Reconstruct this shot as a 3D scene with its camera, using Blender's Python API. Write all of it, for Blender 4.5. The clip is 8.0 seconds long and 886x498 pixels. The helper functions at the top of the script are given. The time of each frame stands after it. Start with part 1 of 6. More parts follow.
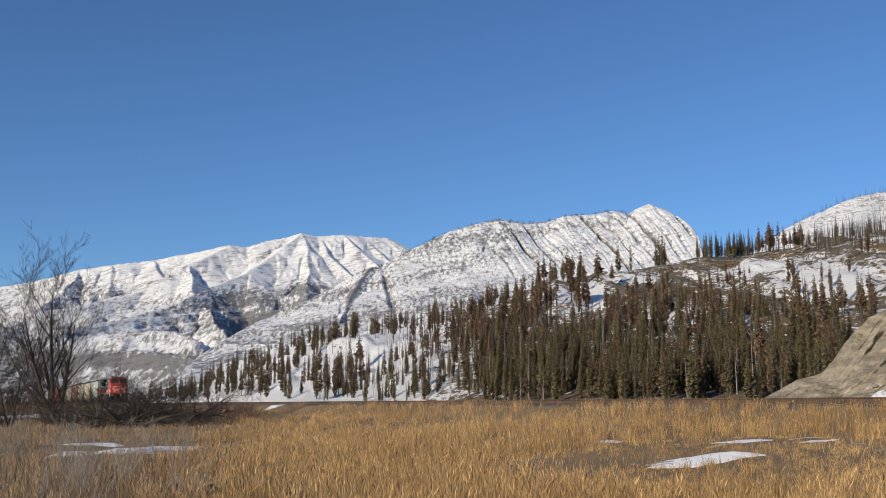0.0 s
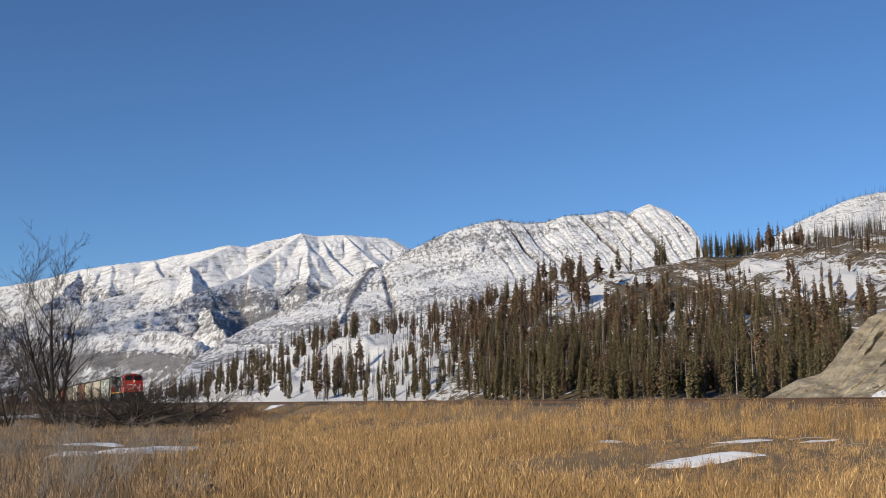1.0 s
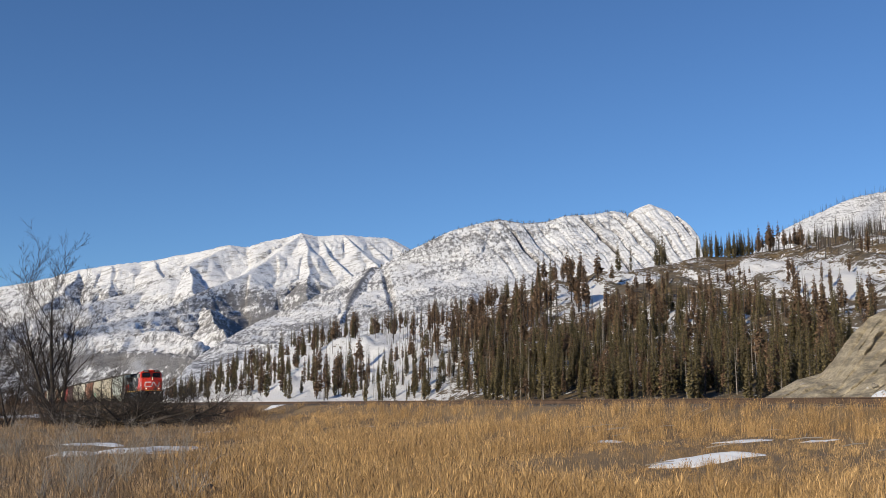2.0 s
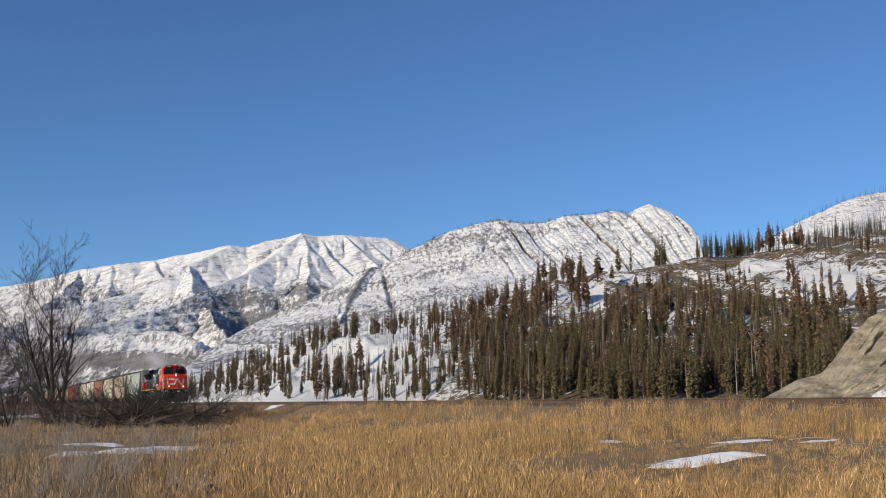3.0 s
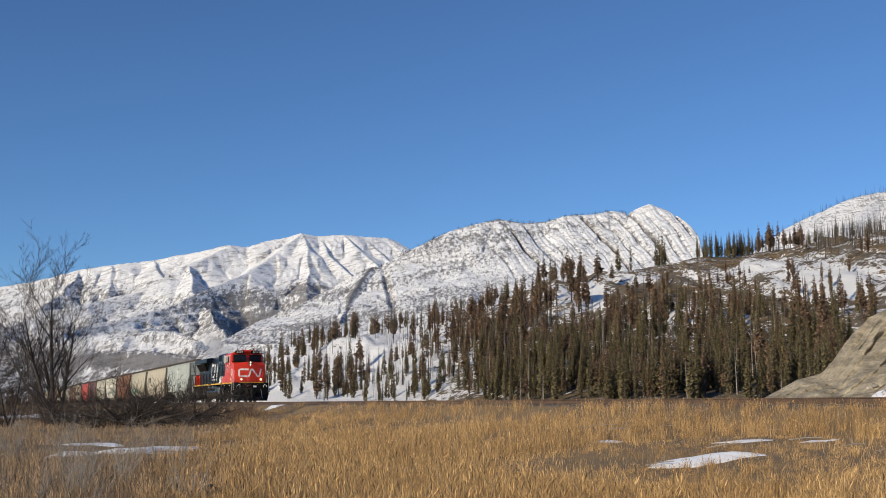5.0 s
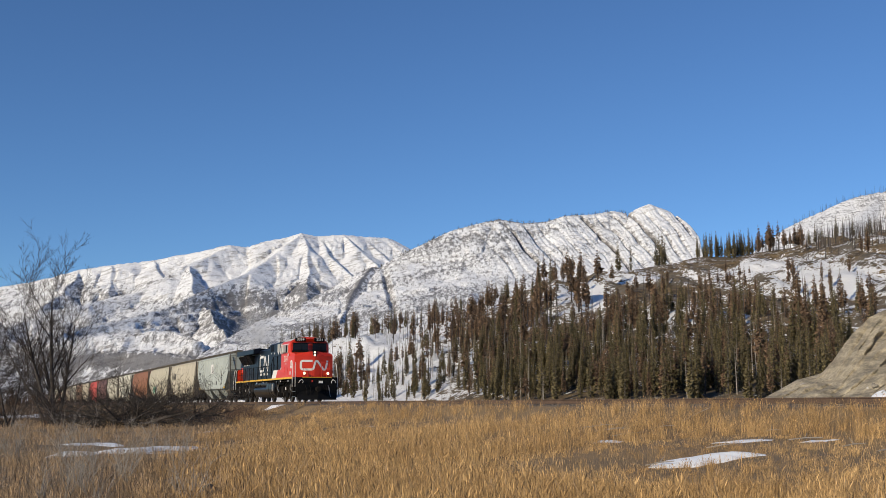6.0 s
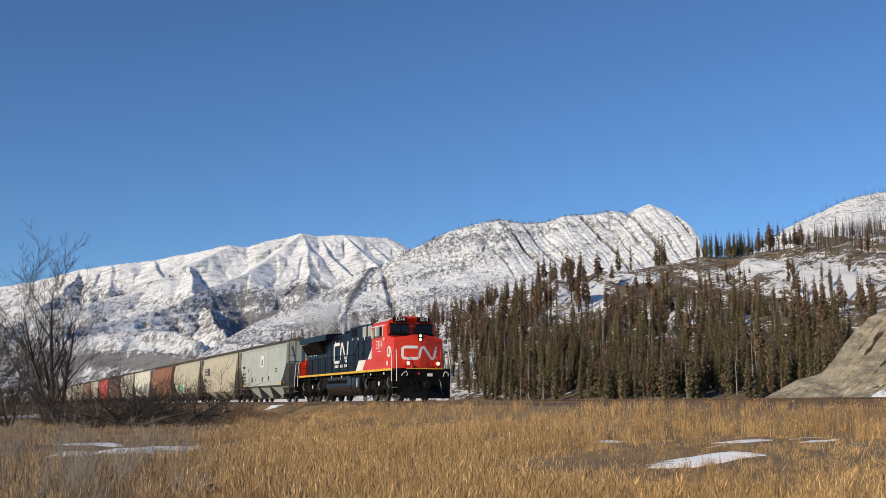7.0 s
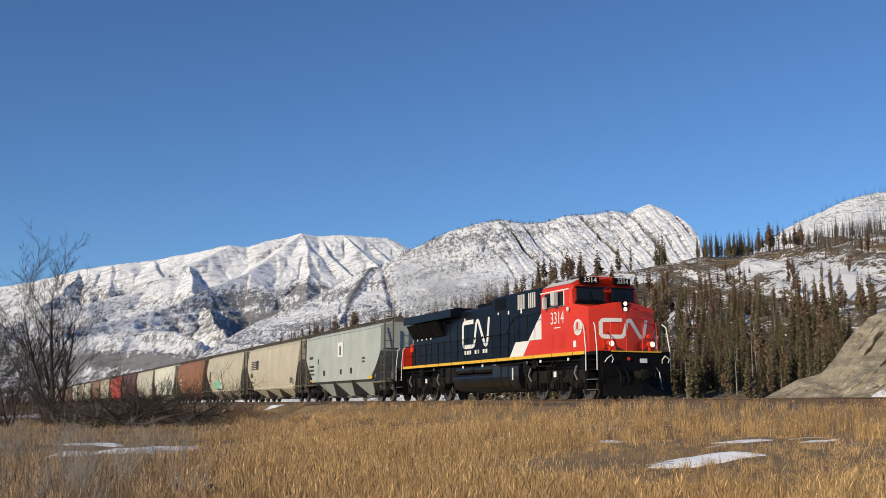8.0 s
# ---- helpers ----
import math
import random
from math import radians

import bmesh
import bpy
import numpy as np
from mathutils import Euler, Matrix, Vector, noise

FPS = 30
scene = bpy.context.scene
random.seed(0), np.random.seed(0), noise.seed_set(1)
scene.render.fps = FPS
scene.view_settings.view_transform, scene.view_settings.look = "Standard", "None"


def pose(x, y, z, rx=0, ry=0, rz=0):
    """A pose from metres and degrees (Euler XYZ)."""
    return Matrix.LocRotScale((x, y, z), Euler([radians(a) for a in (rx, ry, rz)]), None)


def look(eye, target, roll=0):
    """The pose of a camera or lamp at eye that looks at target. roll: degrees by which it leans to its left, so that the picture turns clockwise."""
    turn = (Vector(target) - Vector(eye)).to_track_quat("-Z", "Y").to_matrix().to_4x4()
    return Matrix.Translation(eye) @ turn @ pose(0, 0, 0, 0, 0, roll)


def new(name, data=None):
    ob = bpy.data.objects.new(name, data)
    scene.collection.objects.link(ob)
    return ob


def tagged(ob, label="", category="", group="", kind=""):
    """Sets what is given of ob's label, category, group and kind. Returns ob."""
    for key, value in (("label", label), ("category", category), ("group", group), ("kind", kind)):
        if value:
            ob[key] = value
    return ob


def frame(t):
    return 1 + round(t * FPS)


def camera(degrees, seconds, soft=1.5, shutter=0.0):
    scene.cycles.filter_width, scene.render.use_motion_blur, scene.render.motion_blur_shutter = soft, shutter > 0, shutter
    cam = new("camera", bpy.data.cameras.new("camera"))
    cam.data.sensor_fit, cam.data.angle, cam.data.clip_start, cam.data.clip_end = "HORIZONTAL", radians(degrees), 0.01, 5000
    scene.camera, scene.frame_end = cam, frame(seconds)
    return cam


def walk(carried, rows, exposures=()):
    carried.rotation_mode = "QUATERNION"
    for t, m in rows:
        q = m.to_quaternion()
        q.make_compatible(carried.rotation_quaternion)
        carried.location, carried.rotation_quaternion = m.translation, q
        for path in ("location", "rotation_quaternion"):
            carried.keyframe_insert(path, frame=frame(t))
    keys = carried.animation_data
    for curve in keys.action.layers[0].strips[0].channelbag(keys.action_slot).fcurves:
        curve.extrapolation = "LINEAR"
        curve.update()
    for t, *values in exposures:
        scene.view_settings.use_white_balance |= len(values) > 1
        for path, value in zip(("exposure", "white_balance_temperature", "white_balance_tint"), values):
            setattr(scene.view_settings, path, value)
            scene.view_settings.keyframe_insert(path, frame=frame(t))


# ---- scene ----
cam = camera(44.49, 8.0, soft=0.6)
EYE = 1.3                                   # the eye over the near field
walk(cam, [(0.0, pose(0, 0, EYE, 98.148, 0, 0)), (8.0, pose(0, 0, EYE, 98.148, 0, 0))])

# ---- light ----
SUN_AZ, SUN_EL = radians(226), radians(21)   # clockwise from +y
world = bpy.data.worlds.new("sky")
scene.world = world
world.use_nodes = True
wn = world.node_tree
sky = wn.nodes.new("ShaderNodeTexSky")
sky.sky_type, sky.sun_disc = "NISHITA", False
sky.sun_elevation, sky.sun_rotation = SUN_EL, SUN_AZ
sky.altitude, sky.air_density, sky.dust_density, sky.ozone_density = 1500, 1.0, 0.0, 7.0
wn.nodes["Background"].inputs["Strength"].default_value = 0.112
wn.links.new(sky.outputs[0], wn.nodes["Background"].inputs[0])
sun_data = bpy.data.lights.new("sun", "SUN")
sun_data.energy, sun_data.angle, sun_data.color = 4.15, radians(0.5), (1.0, 0.86, 0.64)
sun = new("sun", sun_data)
SUN_WAY = Vector((math.sin(SUN_AZ) * math.cos(SUN_EL), math.cos(SUN_AZ) * math.cos(SUN_EL), math.sin(SUN_EL)))
sun.matrix_world = look(SUN_WAY * 100, (0, 0, 0))
scene.view_settings.exposure = 0.0

# ---- the railway's plan ----
PHI, OFF, RAIL_Z = radians(22.716), 21.396, EYE + 0.175
ALONG = Vector((-math.sin(PHI), math.cos(PHI), 0))      # away down the line
ACROSS = Vector((math.cos(PHI), math.sin(PHI), 0))      # from the camera to the line


def line_point(s, w=0.0, z=0.0):
    """A point of the railway: s metres down the line, w metres towards the camera, z over the railhead."""
    return ACROSS * (OFF - w) + ALONG * s + Vector((0, 0, RAIL_Z + z))


# ---- noise for land and plants ----
def lattice(ix, iy, seed):
    h = np.sin(ix * 127.1 + iy * 311.7 + seed * 74.7) * 43758.5453
    return h - np.floor(h)


def value_noise(x, y, seed=0):
    ix, iy = np.floor(x), np.floor(y)
    fx, fy = x - ix, y - iy
    fx, fy = fx * fx * (3 - 2 * fx), fy * fy * (3 - 2 * fy)
    a, b = lattice(ix, iy, seed), lattice(ix + 1, iy, seed)
    c, d = lattice(ix, iy + 1, seed), lattice(ix + 1, iy + 1, seed)
    return (a + (b - a) * fx) * (1 - fy) + (c + (d - c) * fx) * fy


def fbm(x, y, octaves=4, seed=0, ridged=False):
    total, amp, norm = 0.0, 1.0, 0.0
    for o in range(octaves):
        n = value_noise(x * 2 ** o, y * 2 ** o, seed + o * 13)
        total = total + amp * ((1 - np.abs(2 * n - 1)) if ridged else n)
        norm += amp
        amp *= 0.5
    return total / norm


# ---- materials ----
def nodes_of(name):
    m = bpy.data.materials.new(name)
    m.use_nodes = True
    nt = m.node_tree
    return m, nt, nt.nodes["Principled BSDF"]


def node(nt, kind, **values):
    n = nt.nodes.new(kind)
    for k, v in values.items():
        n.inputs[k.replace("_", " ")].default_value = v
    return n


def ramp(nt, src, stops):
    r = nt.nodes.new("ShaderNodeValToRGB")
    els = r.color_ramp.elements
    while len(els) < len(stops):
        els.new(0.5)
    for e, (p, c) in zip(els, stops):
        e.position = p
        e.color = (*c, 1) if isinstance(c, tuple) else (c, c, c, 1)
    nt.links.new(src, r.inputs[0])
    return r.outputs[0]


def mix(nt, fac, a, b):
    n = nt.nodes.new("ShaderNodeMix")
    n.data_type = "RGBA"
    for slot, v in ((0, fac), (6, a), (7, b)):
        if isinstance(v, bpy.types.NodeSocket):
            nt.links.new(v, n.inputs[slot])
        elif slot == 0:
            n.inputs[0].default_value = v
        else:
            n.inputs[slot].default_value = (*v, 1)
    return n.outputs[2]


def maths(nt, op, a, b=0.0):
    n = nt.nodes.new("ShaderNodeMath")
    n.operation = op
    for i, v in enumerate((a, b)):
        if isinstance(v, bpy.types.NodeSocket):
            nt.links.new(v, n.inputs[i])
        else:
            n.inputs[i].default_value = v
    return n.outputs[0]


def coords(nt, scale=(1, 1, 1), turn=(0, 0, 0)):
    """Object space, turned first and then scaled."""
    tc = nt.nodes.new("ShaderNodeTexCoord")
    out = tc.outputs["Object"]
    for key, value, idle in (("Rotation", turn, (0, 0, 0)), ("Scale", scale, (1, 1, 1))):
        if value != idle:
            mp = nt.nodes.new("ShaderNodeMapping")
            mp.inputs[key].default_value = value
            nt.links.new(out, mp.inputs[0])
            out = mp.outputs[0]
    return out


def noise_tex(nt, vec, scale, detail=4.0, rough=0.55):
    n = node(nt, "ShaderNodeTexNoise", Scale=scale, Detail=detail, Roughness=rough)
    nt.links.new(vec, n.inputs["Vector"])
    return n.outputs[0]


def bump(nt, bsdf, height, strength, distance):
    b = node(nt, "ShaderNodeBump", Strength=strength, Distance=distance)
    nt.links.new(height, b.inputs["Height"])
    nt.links.new(b.outputs[0], bsdf.inputs["Normal"])


def surface(name, c1, c2, coarse=1.0, fine=12.0, rough=0.7, metal=0.0, relief=0.3, depth=0.01, island=0.0, per_object=0.0):
    """A two-colour surface with stains at a coarse scale, grain at a fine one and relief."""
    m, nt, b = nodes_of(name)
    v = coords(nt)
    big, small = noise_tex(nt, v, coarse), noise_tex(nt, v, fine, 5)
    f = maths(nt, "ADD", maths(nt, "MULTIPLY", big, 0.6), maths(nt, "MULTIPLY", small, 0.4))
    col = mix(nt, ramp(nt, f, [(0.36, 0.0), (0.64, 1.0)]), c1, c2)
    if island or per_object:
        if island:
            g = nt.nodes.new("ShaderNodeNewGeometry").outputs["Random Per Island"]
        else:
            g = nt.nodes.new("ShaderNodeObjectInfo").outputs["Random"]
        k = island or per_object
        h = node(nt, "ShaderNodeHueSaturation")
        nt.links.new(maths(nt, "ADD", maths(nt, "MULTIPLY", g, 2 * k), 1 - k), h.inputs["Value"])
        nt.links.new(col, h.inputs["Color"])
        col = h.outputs[0]
    nt.links.new(col, b.inputs["Base Color"])
    b.inputs["Roughness"].default_value, b.inputs["Metallic"].default_value = rough, metal
    if relief:
        bump(nt, b, small, relief, depth)
    return m


def mountain_material(name, grain_size, band_lean, band_step):
    """Snow over rock ledges, stippled with burnt standing timber where the forest stands."""
    m, nt, b = nodes_of(name)
    v = coords(nt)
    att = nt.nodes.new("ShaderNodeAttribute")
    att.attribute_name = "timber"
    g = 1.0 / grain_size
    stems = noise_tex(nt, coords(nt, (g, g * 0.25, g * 0.5)), 1.0, 4, 0.8)
    belt = noise_tex(nt, coords(nt, (0.10 / band_step, 0.10 / band_step, 1 / band_step), (0, radians(band_lean), 0)), 1.0, 6, 0.65)
    f = maths(nt, "ADD", maths(nt, "MULTIPLY", maths(nt, "SUBTRACT", stems, 0.5), 2.8), att.outputs["Fac"])
    f = maths(nt, "ADD", f, maths(nt, "MULTIPLY", maths(nt, "SUBTRACT", belt, 0.5), 1.2))
    timber = ramp(nt, f, [(0.38, 0.0), (0.74, 0.82)])
    ledge = noise_tex(nt, coords(nt, (0.22 * g, 0.22 * g, 1.0 * g), (0, radians(band_lean), 0)), 1.0, 7, 0.78)
    geo = nt.nodes.new("ShaderNodeNewGeometry")
    nz = nt.nodes.new("ShaderNodeSeparateXYZ")
    nt.links.new(geo.outputs["Normal"], nz.inputs[0])
    steep = maths(nt, "ADD", ledge, maths(nt, "MULTIPLY", nz.outputs[2], -0.30))
    rock = ramp(nt, steep, [(0.26, 0.0), (0.40, 0.8)])
    grain = noise_tex(nt, v, g * 0.6, 6, 0.75)
    snow = mix(nt, grain, (0.86, 0.87, 0.89), (0.94, 0.94, 0.94))
    col = mix(nt, rock, snow, (0.25, 0.23, 0.21))
    col = mix(nt, timber, col, (0.075, 0.070, 0.072))
    nt.links.new(col, b.inputs["Base Color"])
    b.inputs["Roughness"].default_value = 0.8
    bump(nt, b, grain, 0.8, grain_size * 0.65)
    return m


def hill_material():
    """Dry brown grass and soil with old snow lying in the hollows and on shaded steps."""
    m, nt, b = nodes_of("hill_ground")
    v = coords(nt)
    att = nt.nodes.new("ShaderNodeAttribute")
    att.attribute_name = "snow"
    patch = noise_tex(nt, coords(nt, (0.12, 0.10, 0.34), (0, radians(-14), 0)), 1.0, 8, 0.75)
    grain = noise_tex(nt, v, 0.9, 6, 0.7)
    tuft = ramp(nt, noise_tex(nt, coords(nt, (0.35, 0.35, 0.7)), 1.0, 7, 0.72), [(0.38, 0.0), (0.62, 1.0)])
    soil = mix(nt, tuft, (0.050, 0.034, 0.018), (0.225, 0.155, 0.075))
    soil = mix(nt, ramp(nt, noise_tex(nt, v, 0.06, 4), [(0.45, 0.0), (0.7, 1.0)]), soil, (0.17, 0.155, 0.13))
    f = maths(nt, "ADD", patch, maths(nt, "SUBTRACT", att.outputs["Fac"], 0.5))
    f = maths(nt, "ADD", f, maths(nt, "MULTIPLY", maths(nt, "SUBTRACT", grain, 0.5), 0.8))
    col = mix(nt, ramp(nt, f, [(0.49, 0.0), (0.55, 1.0)]), soil, (0.84, 0.85, 0.87))
    nt.links.new(col, b.inputs["Base Color"])
    b.inputs["Roughness"].default_value = 0.9
    bump(nt, b, grain, 0.9, 1.2)
    return m


def field_material():
    """Trodden straw, soil and scraps of old snow under the grass."""
    m, nt, b = nodes_of("field_soil")
    v = coords(nt)
    grain = noise_tex(nt, v, 9.0, 6, 0.7)
    big = noise_tex(nt, v, 0.25, 5, 0.6)
    straw = mix(nt, grain, (0.17, 0.108, 0.050), (0.38, 0.255, 0.118))
    soil = mix(nt, grain, (0.115, 0.078, 0.045), (0.27, 0.19, 0.105))
    col = mix(nt, ramp(nt, big, [(0.42, 0.0), (0.6, 1.0)]), soil, straw)
    old = noise_tex(nt, coords(nt, (0.22, 0.5, 0.3)), 1.0, 6, 0.65)
    col = mix(nt, ramp(nt, old, [(0.665, 0.0), (0.69, 0.9)]), col, (0.80, 0.82, 0.86))
    nt.links.new(col, b.inputs["Base Color"])
    b.inputs["Roughness"].default_value = 0.95
    bump(nt, b, grain, 0.8, 0.05)
    return m


# ---- mesh helpers ----
def mesh_object(name, verts, faces, material, smooth=False):
    me = bpy.data.meshes.new(name)
    me.from_pydata(verts, [], faces)
    me.materials.append(material)
    if smooth:
        me.polygons.foreach_set("use_smooth", [True] * len(me.polygons))
    me.update()
    return new(name, me)


def grid_object(name, pts, material, smooth=True):
    """A sheet from an array of points, rows by columns."""
    r, c = pts.shape[:2]
    idx = np.arange(r * c).reshape(r, c)
    faces = np.stack((idx[:-1, :-1], idx[:-1, 1:], idx[1:, 1:], idx[1:, :-1]), -1).reshape(-1, 4)
    return mesh_object(name, pts.reshape(-1, 3).tolist(), faces.tolist(), material, smooth)


def joined_tris(name, verts, tris, material):
    """One mesh from large arrays."""
    me = bpy.data.meshes.new(name)
    me.vertices.add(len(verts))
    me.vertices.foreach_set("co", np.asarray(verts, np.float32).ravel())
    n = len(tris)
    me.loops.add(n * 3)
    me.loops.foreach_set("vertex_index", np.asarray(tris, np.int32).ravel())
    me.polygons.add(n)
    me.polygons.foreach_set("loop_start", np.arange(0, n * 3, 3, dtype=np.int32))
    me.update(calc_edges=True)
    me.validate()
    me.materials.append(material)
    return new(name, me)


def along_curve(points, u):
    """Points of a polyline with softened corners, u from 0 to 1."""
    p = np.array(points, float)
    d = np.r_[0, np.cumsum(np.linalg.norm(np.diff(p[:, :2], axis=0), axis=1))]
    d /= d[-1]
    return np.stack([np.interp(u, d, p[:, i]) for i in range(p.shape[1])], -1)


# ---- the field, the bank and the valley floor ----
def field_height(x, y):
    """The ground: a flat field that climbs a little to the railway's bank, and the valley floor beyond."""
    x, y = np.asarray(x, float), np.asarray(y, float)
    q = OFF - (x * math.cos(PHI) + y * math.sin(PHI))          # metres from the line, to the camera's side
    s = -x * math.sin(PHI) + y * math.cos(PHI)
    z = np.interp(np.abs(q), [1.5, 2.3, 3.4, 4.2, 6.2, 9.0, 13.0, 24.0],
                  [RAIL_Z - 0.22, RAIL_Z - 0.30, RAIL_Z - 0.75, RAIL_Z - 0.86, RAIL_Z - 1.02, 0.28, 0.1, 0.0])
    back = np.interp(-q, [1.5, 2.3, 3.4, 6.0, 20.0], [RAIL_Z - 0.22, RAIL_Z - 0.30, RAIL_Z - 0.7, RAIL_Z - 0.6, RAIL_Z - 0.4])
    z = np.where(q < 0, back, z)
    amp = np.clip((np.abs(q) - 2.5) / 3, 0, 1)
    z = z + amp * ((fbm(x * 0.13, y * 0.13, 4, 3) - 0.5) * 0.35 + (fbm(x * 0.9, y * 0.9, 3, 5) - 0.5) * 0.12)
    return z


def land():
    m = field_material()
    a = np.linspace(radians(-180), radians(180), 241)
    # fine where the camera looks
    a = np.sort(np.r_[a, np.linspace(radians(-26), radians(26), 340)])
    r = np.r_[0.0, np.geomspace(1.5, 9, 20), np.geomspace(9.3, 130, 190), np.geomspace(140, 4900, 40)]
    A, R = np.meshgrid(a, r)
    X, Y = R * np.sin(A), R * np.cos(A)
    Z = field_height(X, Y)
    Z = np.where(R > 1200, np.minimum(Z, 0.6), Z)
    ground = grid_object("ground", np.stack((X, Y, Z), -1), m)
    tagged(ground, "flat field of dry soil and straw with scraps of old snow", "ground", kind="structure")


land()

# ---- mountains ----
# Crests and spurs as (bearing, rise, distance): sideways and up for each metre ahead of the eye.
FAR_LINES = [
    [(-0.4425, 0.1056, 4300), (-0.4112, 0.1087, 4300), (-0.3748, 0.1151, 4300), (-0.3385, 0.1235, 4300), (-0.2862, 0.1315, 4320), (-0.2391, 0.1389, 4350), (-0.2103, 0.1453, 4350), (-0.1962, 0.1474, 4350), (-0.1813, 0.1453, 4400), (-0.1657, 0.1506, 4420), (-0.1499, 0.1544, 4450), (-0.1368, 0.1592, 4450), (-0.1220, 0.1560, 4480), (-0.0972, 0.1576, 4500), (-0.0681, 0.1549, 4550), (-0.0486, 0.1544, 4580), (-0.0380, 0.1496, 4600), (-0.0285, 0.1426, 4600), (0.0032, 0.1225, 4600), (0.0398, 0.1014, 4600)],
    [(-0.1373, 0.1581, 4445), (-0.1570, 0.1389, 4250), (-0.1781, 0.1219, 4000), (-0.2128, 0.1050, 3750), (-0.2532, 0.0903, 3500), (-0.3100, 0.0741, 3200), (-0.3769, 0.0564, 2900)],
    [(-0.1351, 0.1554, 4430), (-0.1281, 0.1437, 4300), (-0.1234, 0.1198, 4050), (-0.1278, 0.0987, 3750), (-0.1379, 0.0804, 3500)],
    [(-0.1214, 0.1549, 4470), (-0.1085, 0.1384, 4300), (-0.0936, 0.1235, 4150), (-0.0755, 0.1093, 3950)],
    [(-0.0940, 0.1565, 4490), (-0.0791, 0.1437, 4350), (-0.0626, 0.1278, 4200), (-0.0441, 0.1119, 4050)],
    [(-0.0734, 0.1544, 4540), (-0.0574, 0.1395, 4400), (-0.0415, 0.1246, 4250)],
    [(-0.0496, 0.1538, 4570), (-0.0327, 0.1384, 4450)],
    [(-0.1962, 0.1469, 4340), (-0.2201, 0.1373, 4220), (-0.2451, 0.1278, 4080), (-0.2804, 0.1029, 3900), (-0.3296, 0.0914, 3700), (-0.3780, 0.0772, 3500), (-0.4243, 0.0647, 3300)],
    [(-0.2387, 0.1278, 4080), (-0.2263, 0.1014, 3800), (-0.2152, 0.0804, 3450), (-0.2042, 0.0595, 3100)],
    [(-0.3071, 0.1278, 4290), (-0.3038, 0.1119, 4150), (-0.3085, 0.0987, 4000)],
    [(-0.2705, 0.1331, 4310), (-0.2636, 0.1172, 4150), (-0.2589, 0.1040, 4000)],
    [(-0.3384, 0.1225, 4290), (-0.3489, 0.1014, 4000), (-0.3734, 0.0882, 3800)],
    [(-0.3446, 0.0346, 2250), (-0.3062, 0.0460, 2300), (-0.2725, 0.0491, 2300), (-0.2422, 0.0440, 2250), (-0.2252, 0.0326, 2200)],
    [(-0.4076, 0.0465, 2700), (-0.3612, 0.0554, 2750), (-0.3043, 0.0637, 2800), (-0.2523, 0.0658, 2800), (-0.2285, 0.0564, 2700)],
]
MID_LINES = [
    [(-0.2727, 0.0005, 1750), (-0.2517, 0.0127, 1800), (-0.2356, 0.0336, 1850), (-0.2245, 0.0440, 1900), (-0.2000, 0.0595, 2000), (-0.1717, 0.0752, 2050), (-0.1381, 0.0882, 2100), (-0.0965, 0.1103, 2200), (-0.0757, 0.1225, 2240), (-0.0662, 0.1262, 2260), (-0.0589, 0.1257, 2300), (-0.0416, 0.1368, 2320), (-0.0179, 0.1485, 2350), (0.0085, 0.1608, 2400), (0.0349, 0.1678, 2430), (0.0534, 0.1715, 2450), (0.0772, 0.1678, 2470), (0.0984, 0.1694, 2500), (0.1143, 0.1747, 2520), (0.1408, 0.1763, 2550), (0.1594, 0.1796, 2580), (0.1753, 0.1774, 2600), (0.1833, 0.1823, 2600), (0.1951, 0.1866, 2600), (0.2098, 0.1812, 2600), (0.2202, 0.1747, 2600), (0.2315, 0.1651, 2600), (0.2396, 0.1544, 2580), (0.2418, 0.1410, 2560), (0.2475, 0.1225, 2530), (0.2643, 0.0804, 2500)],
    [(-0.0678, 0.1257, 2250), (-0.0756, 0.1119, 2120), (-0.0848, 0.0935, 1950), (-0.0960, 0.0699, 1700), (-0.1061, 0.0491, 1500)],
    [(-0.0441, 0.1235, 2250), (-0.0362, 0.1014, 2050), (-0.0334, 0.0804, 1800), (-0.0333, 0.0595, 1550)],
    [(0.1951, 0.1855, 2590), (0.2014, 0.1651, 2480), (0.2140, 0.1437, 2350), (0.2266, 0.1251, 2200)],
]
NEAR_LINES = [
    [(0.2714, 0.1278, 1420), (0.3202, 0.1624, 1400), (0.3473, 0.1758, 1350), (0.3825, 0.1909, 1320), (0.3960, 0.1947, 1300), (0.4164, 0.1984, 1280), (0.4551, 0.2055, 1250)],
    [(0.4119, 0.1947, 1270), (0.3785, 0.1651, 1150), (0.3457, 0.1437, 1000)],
]


